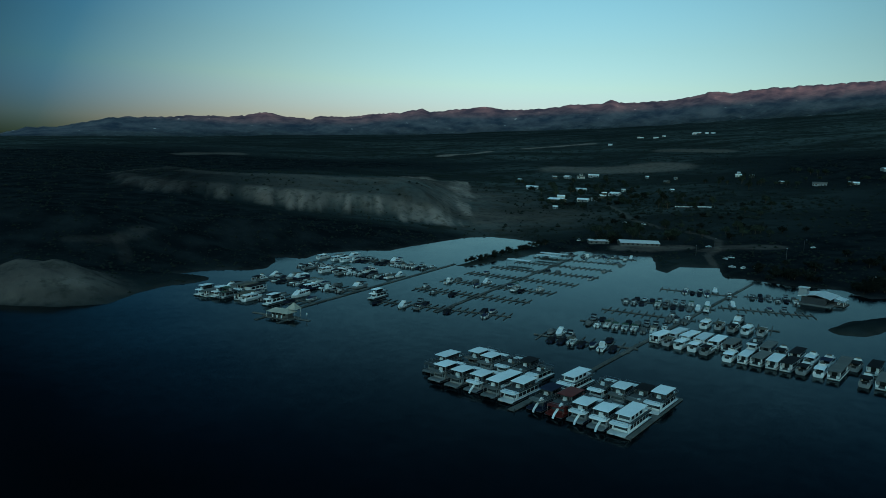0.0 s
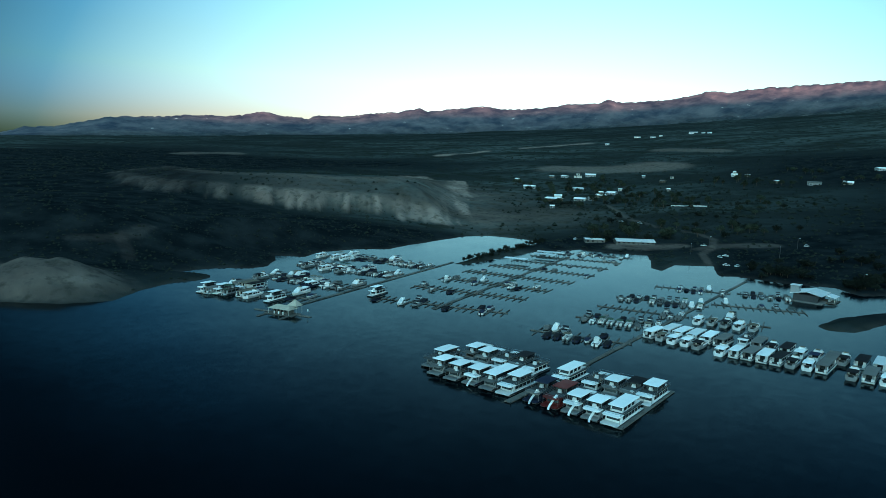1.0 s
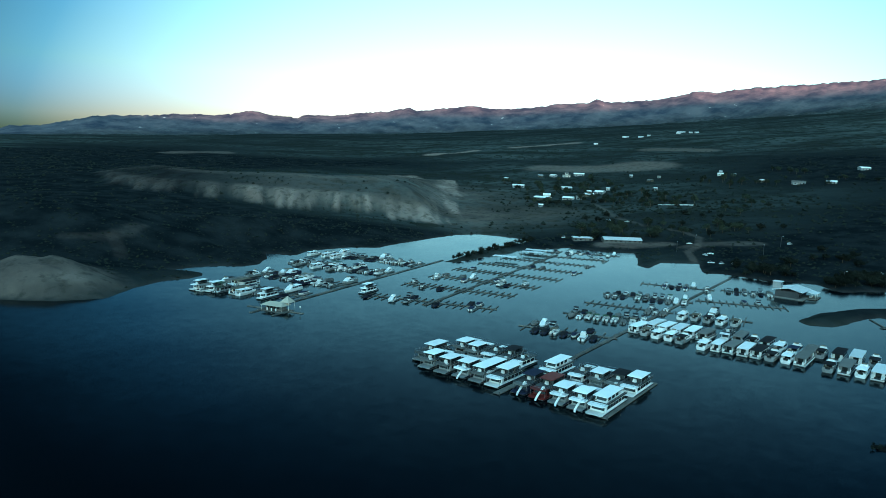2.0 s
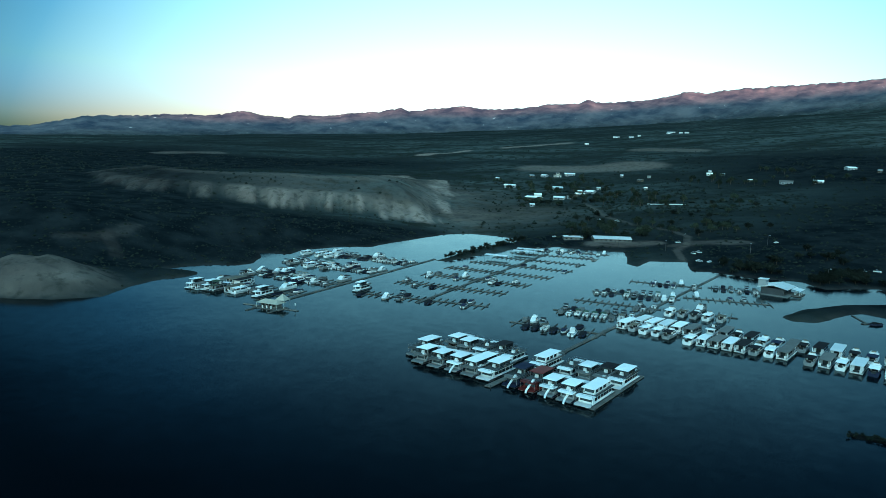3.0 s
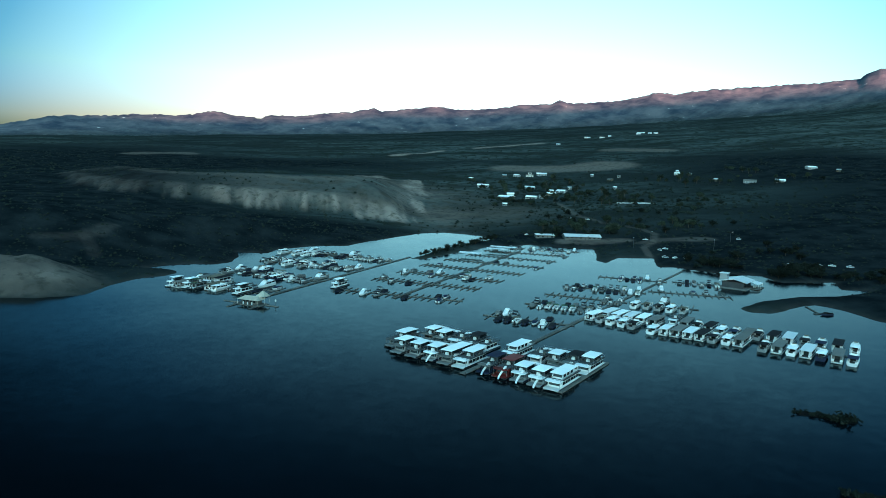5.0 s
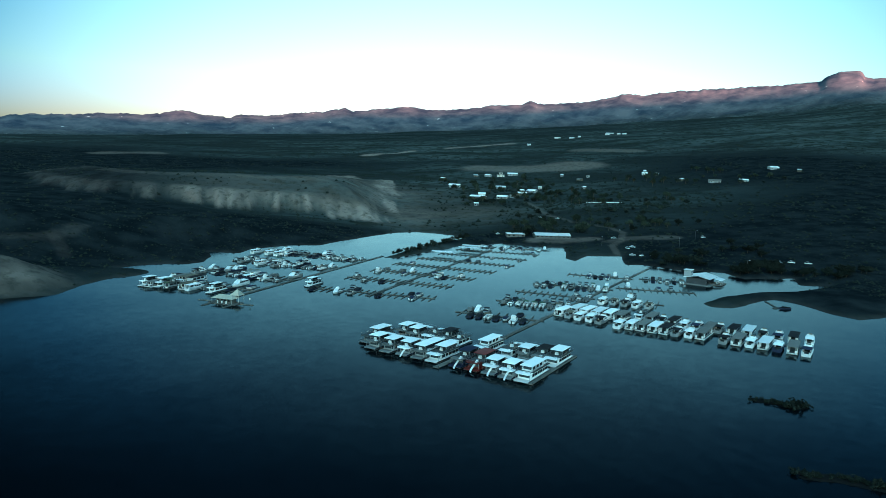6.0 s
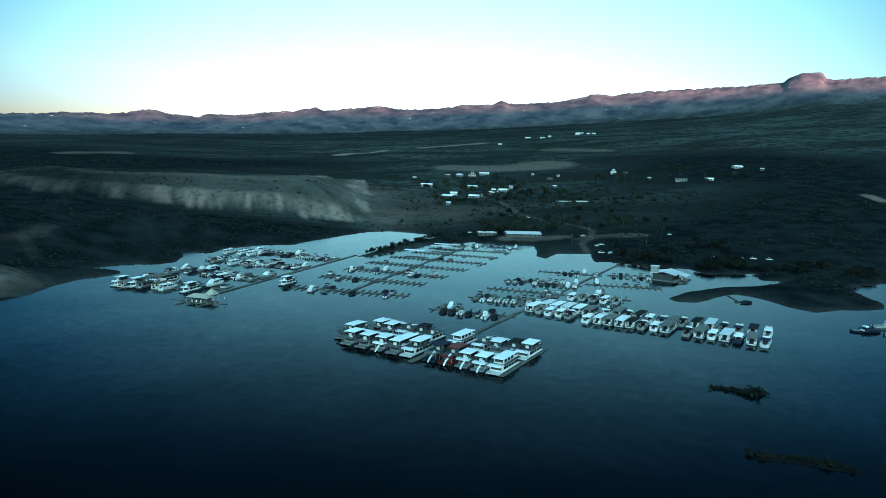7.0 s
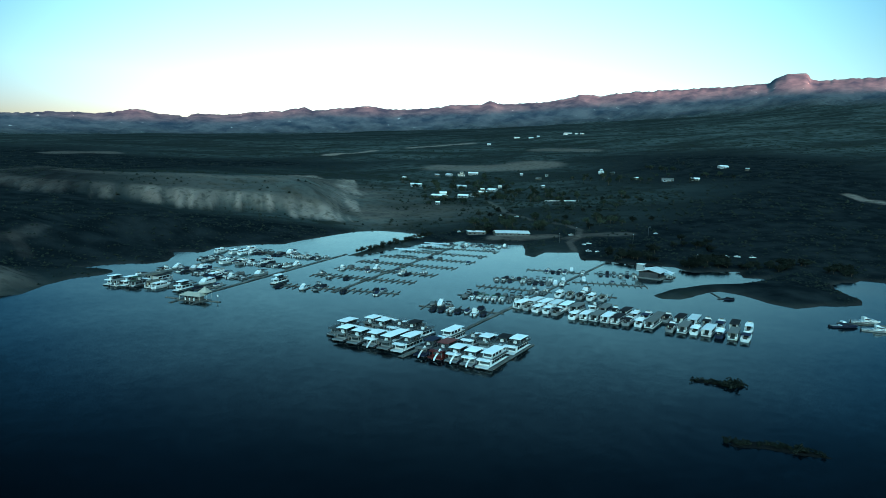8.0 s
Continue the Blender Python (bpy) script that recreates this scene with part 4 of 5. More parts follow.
# middle basin: a spine with eight pairs of side docks
S0, S1 = (-36.0, 268.0), (80.0, 470.0)
dock(S0, S1, "long weathered spine dock of the middle basin", 1.6)
G4 = "small boats of the middle basin"
MID = [((-63, 290), (-3, 262), 0.4, 0.3), ((-43.5, 327), (12, 295), 0.14, 0.08), ((-26, 356), (29.5, 320), 0.28, 0.2), ((-9, 385), (50, 348), 0.02, 0.0),
       ((10, 414), (72, 377), 0.0, 0.06), ((32, 442), (91, 409), 0.05, 0.1), ((50, 470), (110, 440), 0.3, 0.25), ((74, 494), (129, 468), 0.4, 0.5)]
for a, b, fl, fr in MID:
    d = Vector(b) - Vector(a)
    sd = Vector(S1) - Vector(S0)
    det = d.x * sd.y - d.y * sd.x
    k = ((S0[0] - a[0]) * sd.y - (S0[1] - a[1]) * sd.x) / det
    c = (a[0] + d.x * k, a[1] + d.y * k)
    L = d.length
    if k > 0.97:
        row(b, a, "weathered dock with slip fingers", 3.5, 7.2, (-1, 1), {-1: (0, 1, fl), 1: (0, 1, fl)}, SM, G4, skip=1)
        continue
    row(along(c, a, 1.3), a, "weathered dock with slip fingers", 3.5, 7.2, (-1, 1), {-1: (0, 1, fl), 1: (0.0, 1, fl)}, SM, G4, skip=1)
    row(along(c, b, 1.3), b, "weathered dock with slip fingers", 3.5, 7.2, (-1, 1), {-1: (0, 1, fr), 1: (0.0, 1, fr)}, SM, G4, skip=1)
moor("house", 8, -62.5, 299, 60, "houseboats of the middle basin")

def boat_shelter(x, y, L, W, turn):
    """An open roof on posts over a few slips."""
    o = thing("boat_shelter", "low pale metal roof on posts over boat slips", "boat shelter", "covered slips of the middle basin", pose(x, y, 0, 0, 0, turn))
    part("roof", prism([(-W / 2, 3.3), (-W / 2, 3.42), (0, 3.85), (W / 2, 3.42), (W / 2, 3.3), (0, 3.7)], -L / 2, L / 2), METALROOF, o)
    n = max(2, round(L / 5))
    pm = mesh_of(bar((0, 0, -2.5), (0, 0, 3.5), 0.09), "post", STEEL)
    for k in range(n + 1):
        for v in (-W / 2 + 0.3, W / 2 - 0.3):
            q = part("post", pm, None, o)
            q.location = (-L / 2 + 0.3 + (L - 0.6) * k / n, v, 0)
    return o


boat_shelter(31.5, 428.0, 17, 7.5, -30)
boat_shelter(58.0, 457.0, 17, 7.5, -27)
boat_shelter(66.0, 470.5, 21, 7.5, -27)

# western basin: walkway from the breakwater to the fuel dock
T0, T1 = (-14.0, 421.0), (-98.0, 268.0)
dock(T0, T1, "long plank walkway from the breakwater", 1.9)
G5, G6 = "houseboats of the western basin", "small boats of the western basin"
row((-92.0, 282.0), (-143.0, 309.0), "weathered dock with houseboats", 4.4, 10, (-1, 1), {-1: (0, 1, 0.8), 1: (0.05, 1, 0.95)}, BX[:4] + [CR[1], CR[4], CR[0]] + SM[:6] + HS[:2], G5, skip=3)
row((-74.0, 314.0), (-129.0, 350.0), "weathered dock with boats", 4.0, 8, (-1, 1), {-1: (0, 1, 0.5), 1: (0, 1, 0.9)}, SM + SM + CR + BX[:2], G6, skip=3)
row((-51.0, 356.0), (-113.0, 398.0), "weathered dock with boats", 3.8, 8, (-1, 1), {-1: (0, 1, 0.7), 1: (0, 1, 0.9)}, SM + SM + CR[:3], G6, skip=3)
row((-29.0, 396.0), (-100.0, 440.0), "weathered dock with boats", 3.8, 8, (-1, 1), {-1: (0, 1, 0.7), 1: (0, 1, 0.9)}, SM + SM + CR[:3], G6, skip=3)

# ---- fuel dock, floating store and shore-side piers ----
def fuel_station():
    f = thing("fuel_dock", "tan hip-roofed fuel station on a floating dock", "fuel dock", m=pose(-101.5, 251.5, 0, 0, 0, -28))
    f.scale = (0.74, 0.74, 0.74)
    part("platform", block(-9.5, 9.5, -4.5, 5.0, -0.2, 0.5, bevel=0.08), PLANK, f)
    for x in (-8.4, 6.6):
        part("arm", block(x, x + 1.8, -12.5, -4.52, 0.0, 0.45, bevel=0.06), PLANK, f)
    part("arm", block(9.52, 18.5, 0.5, 2.3, 0.0, 0.45, bevel=0.06), PLANK, f)
    part("arm", block(-20.5, -9.52, 0.5, 2.3, 0.0, 0.45, bevel=0.06), PLANK, f)
    # darkened wall stands in for the open, shaded space under the roof
    part("wall", block(-5.2, 5.2, -1.8, 4.0, 0.5, 3.5), TAUPE, f)
    for x in (-3.6, -1.2, 1.2, 3.6):
        part("window", block(x - 0.8, x + 0.8, -1.86, -1.8, 1.5, 2.8), DARKGLASS, f)
    bm = bmesh.new()
    lo = [bm.verts.new(v) for v in ((-7.6, -3.9, 3.4), (7.6, -3.9, 3.4), (7.6, 5.4, 3.4), (-7.6, 5.4, 3.4))]
    hi = [bm.verts.new(v) for v in ((-4.2, 0.6, 5.3), (4.2, 0.6, 5.3))]
    for q in ((lo[0], lo[1], hi[1], hi[0]), (lo[2], lo[3], hi[0], hi[1]), (lo[1], lo[2], hi[1]), (lo[3], lo[0], hi[0]), lo[::-1]):
        bm.faces.new(q)
    part("roof", bm, TANROOF, f)
    bm = bmesh.new()
    lo = [bm.verts.new(v) for v in ((2.0, 1.4, 4.9), (8.6, 1.4, 4.9), (8.6, 8.0, 4.9), (2.0, 8.0, 4.9))]
    tip = bm.verts.new((5.3, 4.7, 8.4))
    bm.faces.new(lo[::-1])
    for k in range(4):
        bm.faces.new((lo[k], lo[(k + 1) % 4], tip))
    part("tower_roof", bm, TANROOF, f)
    for x, y in ((2.5, 2.0), (8.1, 2.0), (8.1, 7.5), (2.5, 7.5)):
        part("roof_post", bar((x, y, 0.2), (x, y, 4.92), 0.12), WALLW, f)
    for x, y in ((-7, -3.6), (7, -3.6), (-7, 5.0)):
        part("roof_post", bar((x, y, 0.5), (x, y, 3.45), 0.1), WALLW, f)
    for x in (-3.0, 0.0, 3.0):
        pump = part("fuel_pump", block(x - 0.35, x + 0.35, -3.6, -3.1, 0.5, 2.1, bevel=0.06), WHITE, f)
    part("light_pole", bar((16.5, 1.4, 0.4), (16.5, 1.4, 4.6), 0.08), STEEL, f)
    part("sign_box", block(16.1, 16.9, 1.2, 1.6, 3.2, 4.4), WHITE, f)


def floating_store():
    f = thing("floating_store", "floating marina store with pale metal roofs", "building", m=pose(171.0, 313.0, 0, 0, 0, 44))
    part("barge", block(-9, 12, -9, 7, -0.4, 0.7, bevel=0.1), CONC, f)
    part("wall", block(-7.5, 10, -6.5, 5.5, 0.7, 4.2), STEEL, f)
    for k in range(5):
        part("window", block(-6.4 + k * 3.3, -4.2 + k * 3.3, -6.56, -6.5, 1.6, 3.3), DARKGLASS, f)
    part("roof", prism([(-8.6, 4.2), (-1.0, 5.9), (-1.0, 6.1), (-8.8, 4.4)], -8.8, 11.2), METALROOF, f, "pale ribbed metal roof slope")
    part("roof", prism([(-0.9, 5.8), (-0.9, 6.0), (7.2, 4.4), (7.0, 4.2)], -8.8, 11.2), METALROOF, f)
    part("veranda_roof", prism([(-13.2, 3.1), (-8.8, 4.0), (-8.8, 4.15), (-13.2, 3.25)], 0, 11), METALROOF, f)
    for x in (0.4, 5.5, 10.6):
        part("veranda_post", bar((x, -12.9, 0.5), (x, -12.9, 3.15), 0.1), WALLW, f)
    part("veranda_deck", block(-1, 12, -13.6, -9.02, 0.2, 0.6, bevel=0.05), PLANK, f)
    part("counter", block(3.0, 8.5, -10.2, -9.4, 0.6, 1.8, bevel=0.05), WHITE, f)
    up = part("roof_cabin", block(-6.5, -1.8, 3.2, 7.4, 4.2, 8.5), LGREY, f)
    part("cabin_roof", block(-6.9, -1.4, 2.8, 7.8, 8.52, 8.75, bevel=0.06), METALROOF, up)
    for k in range(3):
        part("window", block(-6.1 + k * 1.5, -4.9 + k * 1.5, 3.14, 3.2, 7.0, 8.1), DARKGLASS, up)


fuel_station()
floating_store()
dock((176.5, 257.5), (170.5, 239.5), "narrow gangway from the spit", 0.9, piles=False)
G7 = "boats by the eastern cove"
dock((167.5, 238.6), (176.5, 240.6), "small weathered landing float off the spit", 1.8, piles=False)
moor("small", 3, 172.0, 236.4, 12, G7)
CRUISE = dict(label="long white cabin cruiser with dark windows", L=13.5, W=3.8, style="cabin")
c1 = runabout(pose(184.5, 172.5, 0, 0, 0, 82), group=G7, **dict(CRUISE, hull=NAVY, label="long dark cabin cruiser with a pale cabin"))
c2 = runabout(pose(194.0, 163.5, 0, 0, 0, 62), group=G7, **CRUISE)
copy_thing(c2, pose(204.0, 180.0, 0, 0, 0, 74))
copy_thing(c2, pose(203.0, 160.0, 0, 0, 0, 64))
dock((188, 180), (216, 168), "short weathered dock by the cove", 1.6)


# ---- buildings on the shore ----
def gable_roof(w, d, h, rise, over=0.5):
    """A pitched roof sheet with eaves, its ridge along x."""
    prof = [(-d / 2 - over, h - 0.1), (0, h + rise), (d / 2 + over, h - 0.1), (d / 2 + over, h + 0.08), (0, h + rise + 0.2), (-d / 2 - over, h + 0.08)]
    return prism(prof, -w / 2 - over, w / 2 + over)


def house(x, y, w, d, h, turn, label, roof=None, wall=None, gable=1.2, group="houses of the shore village", wing=0):
    """A gabled house; wing 1 adds a lower crosswise wing, 2 a lean-to porch, 3 a raised middle part."""
    roof, wall = roof or METALROOF, wall or WALLW
    z = min(ground_z(x + dx, y + dy) for dx in (-w / 3, w / 3) for dy in (-d / 3, d / 3))
    o = thing("house", label, "house", group, pose(x, y, z, 0, 0, turn))
    part("wall", block(-w / 2, w / 2, -d / 2, d / 2, -1.5, h), wall, o)
    part("roof", gable_roof(w, d, h, gable), roof, o)
    part("gable", prism([(-d / 2, h), (0, h + gable - 0.1), (d / 2, h)], -w / 2 + 0.02, w / 2 - 0.02), wall, o)
    n = max(2, int(w / 4))
    for k in range(n):
        if k == n // 2:
            part("door", block(-w / 2 + (k + 0.5) * w / n - 0.5, -w / 2 + (k + 0.5) * w / n + 0.5, -d / 2 - 0.06, -d / 2, 0, 2.1), STEEL, o)
        else:
            part("window", block(-w / 2 + (k + 0.5) * w / n - 0.8, -w / 2 + (k + 0.5) * w / n + 0.8, -d / 2 - 0.06, -d / 2, 0.9, 2.2), DARKGLASS, o)
    if wing == 1:
        ww, x0 = min(5.0, w * 0.4), -w * 0.22
        part("wing_wall", block(x0 - ww / 2, x0 + ww / 2, -d / 2 - 4.5, -d / 2 - 0.08, -1.5, h - 0.7), wall, o)
        bm = gable_roof(4.6, ww, h - 0.7, gable * 0.7, 0.4)
        bmesh.ops.transform(bm, verts=bm.verts, matrix=pose(x0, -d / 2 - 2.3, 0, 0, 0, 90))
        part("wing_roof", bm, roof, o)
        part("window", block(x0 - 0.9, x0 + 0.9, -d / 2 - 4.56, -d / 2 - 4.5, 0.8, 2.0), DARKGLASS, o)
    elif wing == 2:
        part("porch_roof", prism([(-d / 2 - 3.2, h - 1.1), (-d / 2 - 0.62, h - 0.35), (-d / 2 - 0.62, h - 0.22), (-d / 2 - 3.2, h - 0.97)], -w * 0.42, w * 0.3), TAUPE, o)
        for px in (-w * 0.4, -w * 0.05, w * 0.28):
            part("porch_post", bar((px, -d / 2 - 3.0, -1.0), (px, -d / 2 - 3.0, h - 1.0), 0.09), wall, o)
    elif wing == 3:
        part("upper_wall", block(-w * 0.2, w * 0.24, -d * 0.3, d * 0.3, h, h + gable + 2.4), wall, o)
        part("upper_roof", gable_roof(w * 0.44, d * 0.6, h + gable + 2.4, 1.0), roof, o)
        part("window", block(-w * 0.08, w * 0.12, -d * 0.3 - 0.06, -d * 0.3, h + gable + 0.7, h + gable + 1.9), DARKGLASS, o)
    return o


PALE, BROWN = "pale-roofed single-storey house among dark trees", "white mobile home with a shallow metal roof"
VILLAGE = [(140, 927, 20, 8), (198, 1038, 8, 8), (217, 1029, 11, 8), (237, 1024, 14, 8), (261, 1036, 20, 9), (148, 809, 24, 11), (202, 894, 17, 8), (180, 802, 17, 8),
           (194, 799, 10, 7), (214, 827, 14, 8), (234, 843, 15, 9), (256, 875, 6, 6), (133, 754, 6, 5), (343, 941, 9, 6), (314, 851, 5, 5), (463, 963, 10, 7)]
EASTSIDE = [(475, 946, 7, 6), (467, 854, 6, 5), (497, 817, 20, 8), (526, 792, 14, 7), (625, 866, 18, 8), (636, 822, 6, 5), (334, 997, 5, 5), (372, 979, 5, 5), (138, 1016, 6, 5)]
for k, (x, y, w, d) in enumerate(VILLAGE + EASTSIDE):
    house(x, y, w * 0.82, d, 3.0 if w < 18 else 3.4, -22 + 26 * math.sin(k * 2.3), PALE if k % 3 else BROWN, (ROOFW, METALROOF, TAUPE)[(0, 1, 0, 2, 0)[k % 5]], (LGREY, TANC, LGREY, WALLW)[k % 4], 0.9 if w < 10 else 1.6,
          wing=(1, 2, 0, 3, 1, 2)[k % 6] if w >= 8 else 0)
house(155.5, 818.0, 9, 8, 5.6, -12, "two-storey pale house with a metal roof", ROOFW, WALLW, 1.5)
for k, (x, y, w) in enumerate([(682, 1987, 30), (710, 1935, 24), (899, 2079, 40), (894, 2000, 16), (910, 1992, 20), (740, 1950, 14), (505, 1722, 16), (860, 2010, 22)]):
    house(x, y, w * 0.6, 9, 3, -20, "distant pale-roofed building on the desert fan", METALROOF, WHITE, 1.5, "distant buildings")
house(121.5, 543, 17, 9, 3.0, -6, "low grey-roofed shed by the boat ramp", METALROOF, TAUPE, 0.8, "buildings by the ramp")
house(153, 531, 33, 11, 2.4, -4, "long building with a white metal roof by the ramp", METALROOF, TAUPE, 2.0, "buildings by the ramp")


def long_wall():
    a, b = (264, 721), (304, 700)
    o = thing("boundary_wall", "long low white boundary wall", "wall", m=pose(*a, 0, 0, 0, bearing(a, b)))
    L = length(a, b)
    for k in range(8):
        x, y = along(a, b, (k + 0.5) * L / 8)
        q = part("wall_panel", block(k * L / 8 + 0.1, (k + 1) * L / 8 - 0.1, -0.2, 0.2, -1.0, 1.1, bevel=0.03), WHITE, o)
        q.location.z = ground_z(x, y)


long_wall()


def car(m, label, group="parked vehicles"):
    o = thing("parked_car", label, "car", group, m)
    w = 0.95
    body = prism([(-2.3, 0.35), (-2.35, 0.85), (-1.2, 1.02), (1.7, 1.05), (2.25, 0.95), (2.3, 0.35)], -w, w)
    part("body", body, WHITE, o)
    part("cabin", prism([(-1.25, 1.02), (-0.5, 1.62), (1.2, 1.66), (1.8, 1.05)], -w + 0.12, w - 0.12), DARKGLASS, o)
    part("roof", block(-w + 0.12, w - 0.12, -0.5, 1.2, 1.64, 1.72, bevel=0.03), WHITE, o)
    for x in (-w + 0.1, w - 0.1):
        for y in (-1.45, 1.4):
            part("wheel", bar((x - 0.12, y, 0.33), (x + 0.12, y, 0.33), 0.33, sides=10), RUBBER, o)
    return o


cp = None
for k, (x, y) in enumerate([(194, 459), (200, 462), (184, 429), (186, 417), (191, 411), (177, 636), (189, 616), (203, 506), (107, 552), (268, 368), (277, 367), (286, 361), (272, 474)]):
    m = pose(x, y, ground_z(x, y) + 0.02, 0, 0, 40 * k)
    cp = car(m, "white car parked on bare ground") if cp is None else (copy_thing(cp, m) and cp)


def lamp_post(m):
    o = thing("street_lamp", "tall steel lamp post on the shore", "street lamp", "shore lamp posts", m)
    part("pole", bar((0, 0, -0.5), (0, 0, 8.0), 0.14, sides=6), STEEL, o)
    part("arm", bar((0, 0, 8.0), (1.2, 0, 8.3), 0.07), STEEL, o)
    part("lamp_head", block(0.9, 1.8, -0.25, 0.25, 8.2, 8.45, bevel=0.06), WHITE, o)
    return o


lp = None
for x, y in ((230, 440), (262, 470), (176, 470), (205, 500), (226, 345), (150, 505)):
    m = pose(x, y, ground_z(x, y), 0, 0, 30 * x % 360)
    lp = lamp_post(m) if lp is None else (copy_thing(lp, m) and lp)


# ---- trees and scrub ----
def clump(bm, c, r, rnd, squash=0.8):
    """A ragged leaf clump: a few crossed leaf blades round a point."""
    for _ in range(7):
        a = Vector((rnd.gauss(0, 1), rnd.gauss(0, 1), rnd.gauss(0, 1))).normalized()
        b = a.orthogonal().normalized() * r * rnd.uniform(0.35, 0.7)
        o = Vector(c) + Vector((a.x, a.y, a.z * squash)) * r * rnd.uniform(0.2, 0.7)
        t = a * r * rnd.uniform(0.5, 0.9)
        t.z *= squash
        v = [bm.verts.new(o - b), bm.verts.new(o + t * 0.3 + a.cross(b) * 0.5), bm.verts.new(o + b), bm.verts.new(o + t)]
        bm.faces.new((v[0], v[1], v[3])), bm.faces.new((v[1], v[2], v[3])), bm.faces.new((v[0], v[2], v[1]))


def tree(m, label, h, spread, leaf, seed, group="trees of the shore"):
    rnd = random.Random(seed)
    o = thing("tree", label, "tree", group, m)
    bm = bmesh.new()
    bmesh.ops.create_cone(bm, cap_ends=True, segments=7, radius1=h * 0.035, radius2=h * 0.015, depth=h * 0.55 + 0.6, matrix=Matrix.Translation((0, 0, h * 0.275 - 0.3)))
    tips = []
    for k in range(6):
        a, r = k * 1.05 + rnd.uniform(-0.3, 0.3), spread * rnd.uniform(0.45, 0.75)
        q = (r * math.cos(a), r * math.sin(a), h * rnd.uniform(0.55, 0.8))
        bar((0, 0, h * rnd.uniform(0.25, 0.45)), q, h * 0.012, bm, 4)
        tips.append(q)
    part("trunk", bm, BARK, o)
    bm = bmesh.new()
    tips += [(0, 0, h * 0.85), (0.2 * spread, -0.1 * spread, h * 0.7)]
    for q in tips:
        for _ in range(5):
            c = [q[i] + rnd.gauss(0, 0.28) * (spread if i < 2 else h * 0.4) for i in range(3)]
            clump(bm, c, spread * rnd.uniform(0.25, 0.42), rnd)
    part("crown", bm, leaf, o)
    return o


TREES = [("broad olive-green tree with a ragged crown", 8.0, 4.2, LEAF), ("tall dark tree with a loose crown", 11.0, 3.6, LEAF), ("low grey-green desert tree", 5.0, 3.4, LEAF2)]
kinds_made = {}


def plant(k, x, y, size, turn):
    m = pose(x, y, ground_z(x, y) - 0.1, 0, 0, turn) @ Matrix.Diagonal((size, size, size, 1))
    if k not in kinds_made:
        l, h, s, leaf = TREES[k]
        kinds_made[k] = tree(pose(x, y, ground_z(x, y) - 0.1, 0, 0, turn), l, h, s, leaf, 40 + k)
    else:
        t = copy_thing(kinds_made[k], pose(x, y, ground_z(x, y) - 0.1, 0, 0, turn))
        t.scale = (size, size, size * rng.uniform(0.85, 1.15))


# groves: centre, half-lengths, how many, kinds
GROVES = [(205, 880, 80, 110, 64, (0, 1, 0)), (170, 760, 60, 40, 16, (0, 2)), (260, 740, 45, 40, 18, (0, 1)), (470, 880, 90, 70, 24, (0, 1)), (175, 575, 55, 32, 22, (0, 2)), (150, 545, 45, 8, 14, (0, 2)),
          (268, 570, 40, 40, 14, (0, 2)), (230, 640, 80, 30, 8, (2,)), (340, 680, 60, 50, 12, (0, 2)), (185, 392, 22, 12, 14, (2,)), (235, 352, 25, 12, 12, (2,)), (200, 380, 14, 10, 8, (2,)),
          (520, 800, 60, 30, 10, (0, 2)), (250, 410, 40, 25, 10, (2,)), (215, 352, 12, 6, 8, (2,)), (235, 345, 14, 5, 9, (2,)), (262, 340, 12, 6, 8, (2,)), (285, 322, 22, 8, 14, (2,)), (310, 306, 14, 6, 8, (2,))]
for cx, cy, hx, hy, n, ks in GROVES:
    for _ in range(n):
        x, y = cx + hx * rng.uniform(-1, 1), cy + hy * rng.uniform(-1, 1)
        if ground_z(x, y) > 0.8 and all(abs(x - a) > w * 0.7 + 3 or not -d * 0.7 - 9 < y - b < d for a, b, w, d in VILLAGE + EASTSIDE):
            plant(rng.choice(ks), x, y, rng.uniform(0.6, 1.15), rng.uniform(0, 360))
for x, y in ((44.9, 566), (52.2, 553), (57, 556), (66, 562), (73, 558), (79, 560)):
    plant(2, x, y, 0.75, 50 * x)
for k in range(26):
    s = k / 25
    x, y = -10 + 84 * s + rng.uniform(-2.5, 2.5), 418 + 122 * s ** 1.1 + rng.uniform(-3, 3)
    if ground_z(x, y) > 0.3:
        plant(2, x, y, rng.uniform(0.45, 0.8), rng.uniform(0, 360))


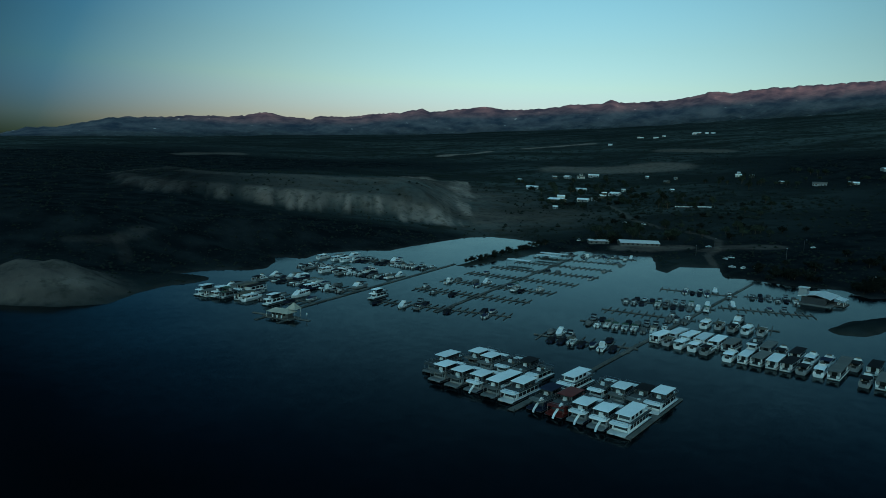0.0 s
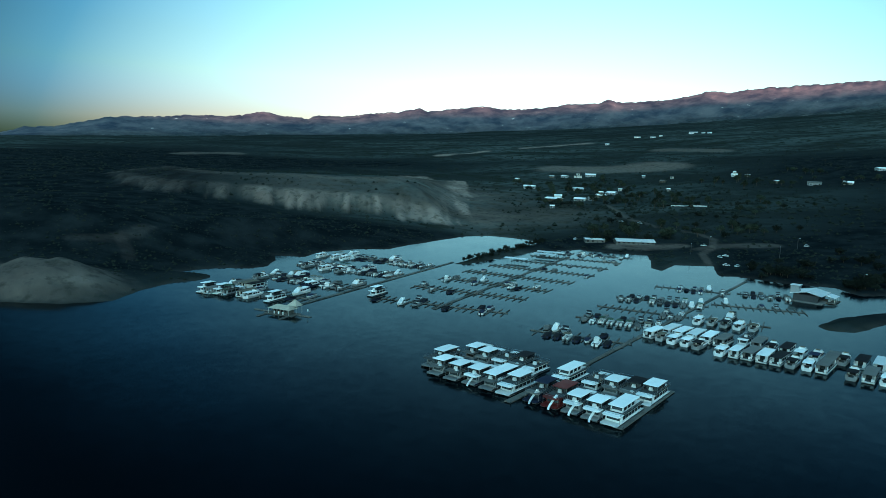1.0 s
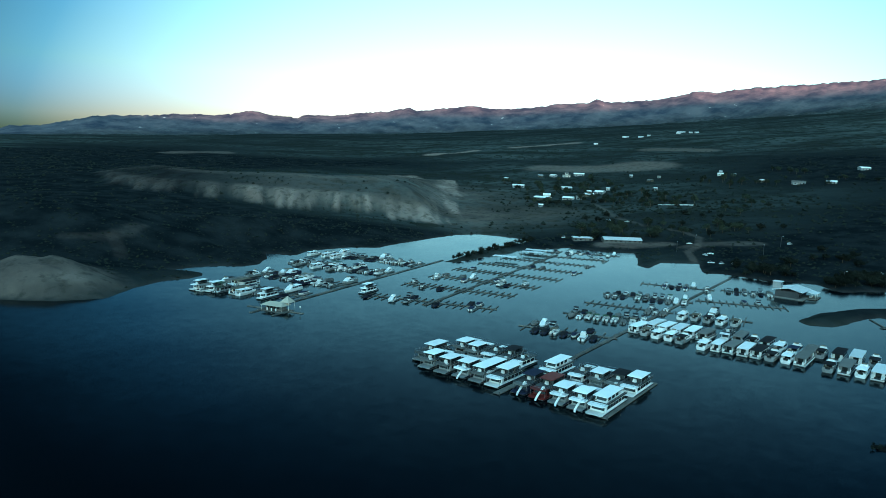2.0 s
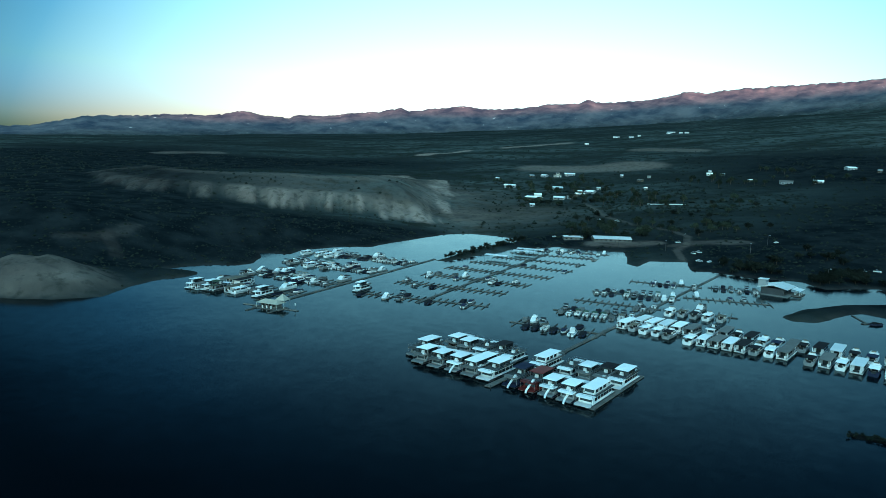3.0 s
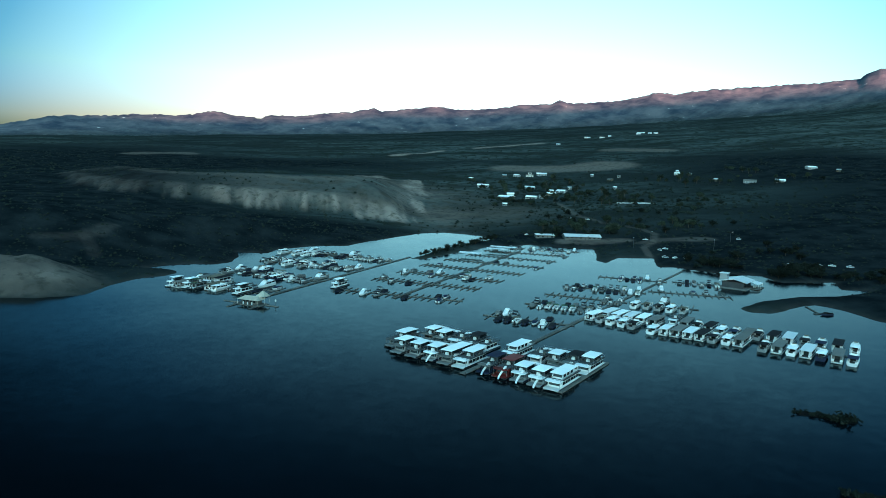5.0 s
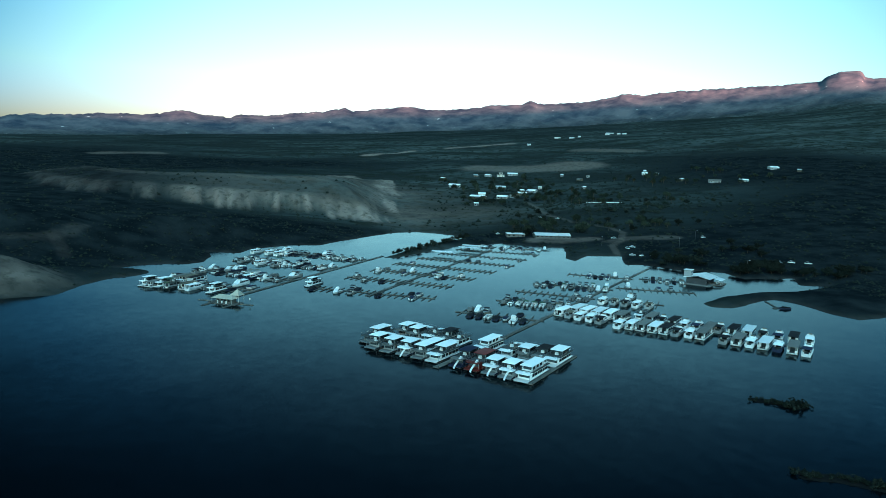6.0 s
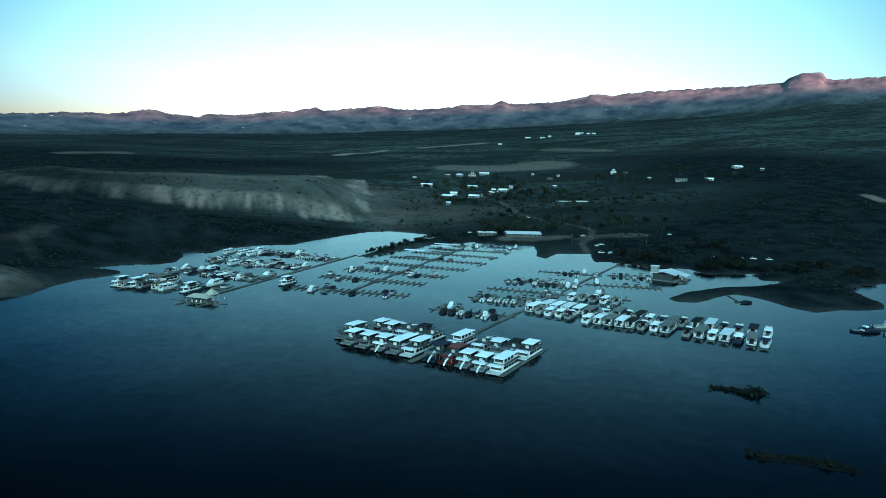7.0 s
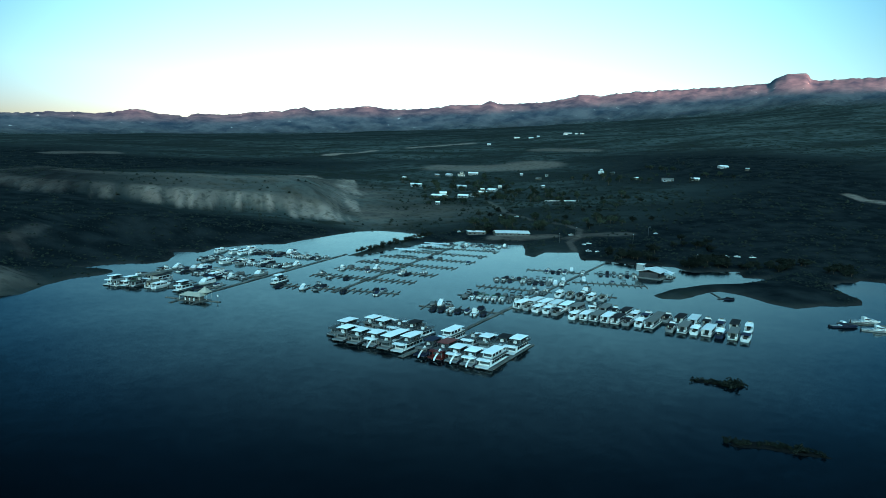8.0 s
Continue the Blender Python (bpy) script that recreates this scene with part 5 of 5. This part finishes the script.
def scrub():
    """Low desert bushes over the slopes, far too many to count."""
    r = np.random.RandomState(7)
    n = 26000
    rad = 260 * np.exp(r.rand(n) * math.log(1700 / 260))
    az = np.radians(-36 + 88 * r.rand(n))
    x, y = CX + rad * np.sin(az), CY + rad * np.cos(az)
    z, pale, rock, _ = terrain(x, y)
    keep = (z > 0.7) & (r.rand(n) > 5 * pale) & (hump(x, y, 175, 245, 60, 40) > 1) & (fbm(x / 60, y / 60, 3, 77) + 0.35 * r.rand(n) > 0.58 - 0.14 * np.exp(-hump(x, y, 215, 720, 170, 190)))
    x, y, z = x[keep], y[keep], z[keep]
    n = len(x)
    size = (0.45 + 1.0 * r.rand(n) ** 2) * np.clip(rad[keep] / 500, 0.8, 1.6) * (1 + 1.5 * r.rand(n) * np.exp(-hump(x, y, 215, 720, 170, 190)))
    base = np.array([(1, 0, 0.1), (0.3, 0.95, 0.15), (-0.8, 0.6, 0.1), (-0.8, -0.6, 0.15), (0.3, -0.95, 0.1), (0.1, 0.1, 0.95), (0, 0, -0.4)])
    verts = base[None] * size[:, None, None] * (0.65 + 0.7 * r.rand(n, 7, 1))
    verts[..., 2] *= 0.85
    verts += np.stack([x, y, z], -1)[:, None]
    tri = np.array([(k, (k + 1) % 5, 5) for k in range(5)] + [((k + 1) % 5, k, 6) for k in range(5)])
    faces = (tri[None] + 7 * np.arange(n)[:, None, None]).reshape(-1, 3)
    me = bpy.data.meshes.new("scrub")
    me.from_pydata(verts.reshape(-1, 3).tolist(), [], faces.tolist())
    me.materials.append(LEAF2)
    tagged(new("scrub", me), "low dark desert scrub scattered over the slopes", "shrubs", kind="stuff")


scrub()


# ---- brushy islets off the shore ----
def islet(cx, cy, ax, seed, long, group="brushy islets"):
    rnd = random.Random(seed)
    o = thing("islet", "low dark rock islet overgrown with brush", "islet", group, pose(cx, cy, 0, 0, 0, ax))
    bm = bmesh.new()
    bmesh.ops.create_icosphere(bm, subdivisions=4, radius=1)
    for v in bm.verts:
        w = 1 + 0.3 * noise.fractal(v.co * 1.7 + Vector((seed, 0, 0)), 0.8, 2.0, 4)
        wide = (1 - abs(v.co.x) ** 6) ** 0.5 / max(0.2, (1 - v.co.x ** 2) ** 0.5) if abs(v.co.x) < 0.98 else 1
        v.co = Vector((v.co.x * long * 0.44 * w, (v.co.y * (1.2 + 0.04 * long) * wide + 0.7 * math.sin(v.co.x * 4 + seed)) * w, v.co.z * 0.4 * wide * w - 0.1))
    part("rock", bm, ROCK, o)
    for k in range(int(long * 2.2)):
        s = rnd.uniform(-0.5, 0.5)
        bm = bmesh.new()
        r = rnd.uniform(0.35, 0.75) * (2.4 if abs(s - 0.22) < 0.05 else 1)
        for _ in range(9):
            clump(bm, (rnd.gauss(0, 0.5) * r, rnd.gauss(0, 0.5) * r, 0.3 + abs(rnd.gauss(0.2, 0.4)) * r), r * 0.6, rnd)
        bar((0, 0, -0.4), (rnd.uniform(-0.4, 0.4), rnd.uniform(-0.4, 0.4), r), 0.05, bm, 4)
        b = part("bush", bm, LEAF2, o)
        b.location = (s * long * 0.9, rnd.gauss(0, 0.8) + 0.7 * math.sin(s * 8 + seed), 0.15)
    return o


islet(71.0, 106.5, -30, 3, 19)
islet(52.5, 59.5, -30, 8, 25)
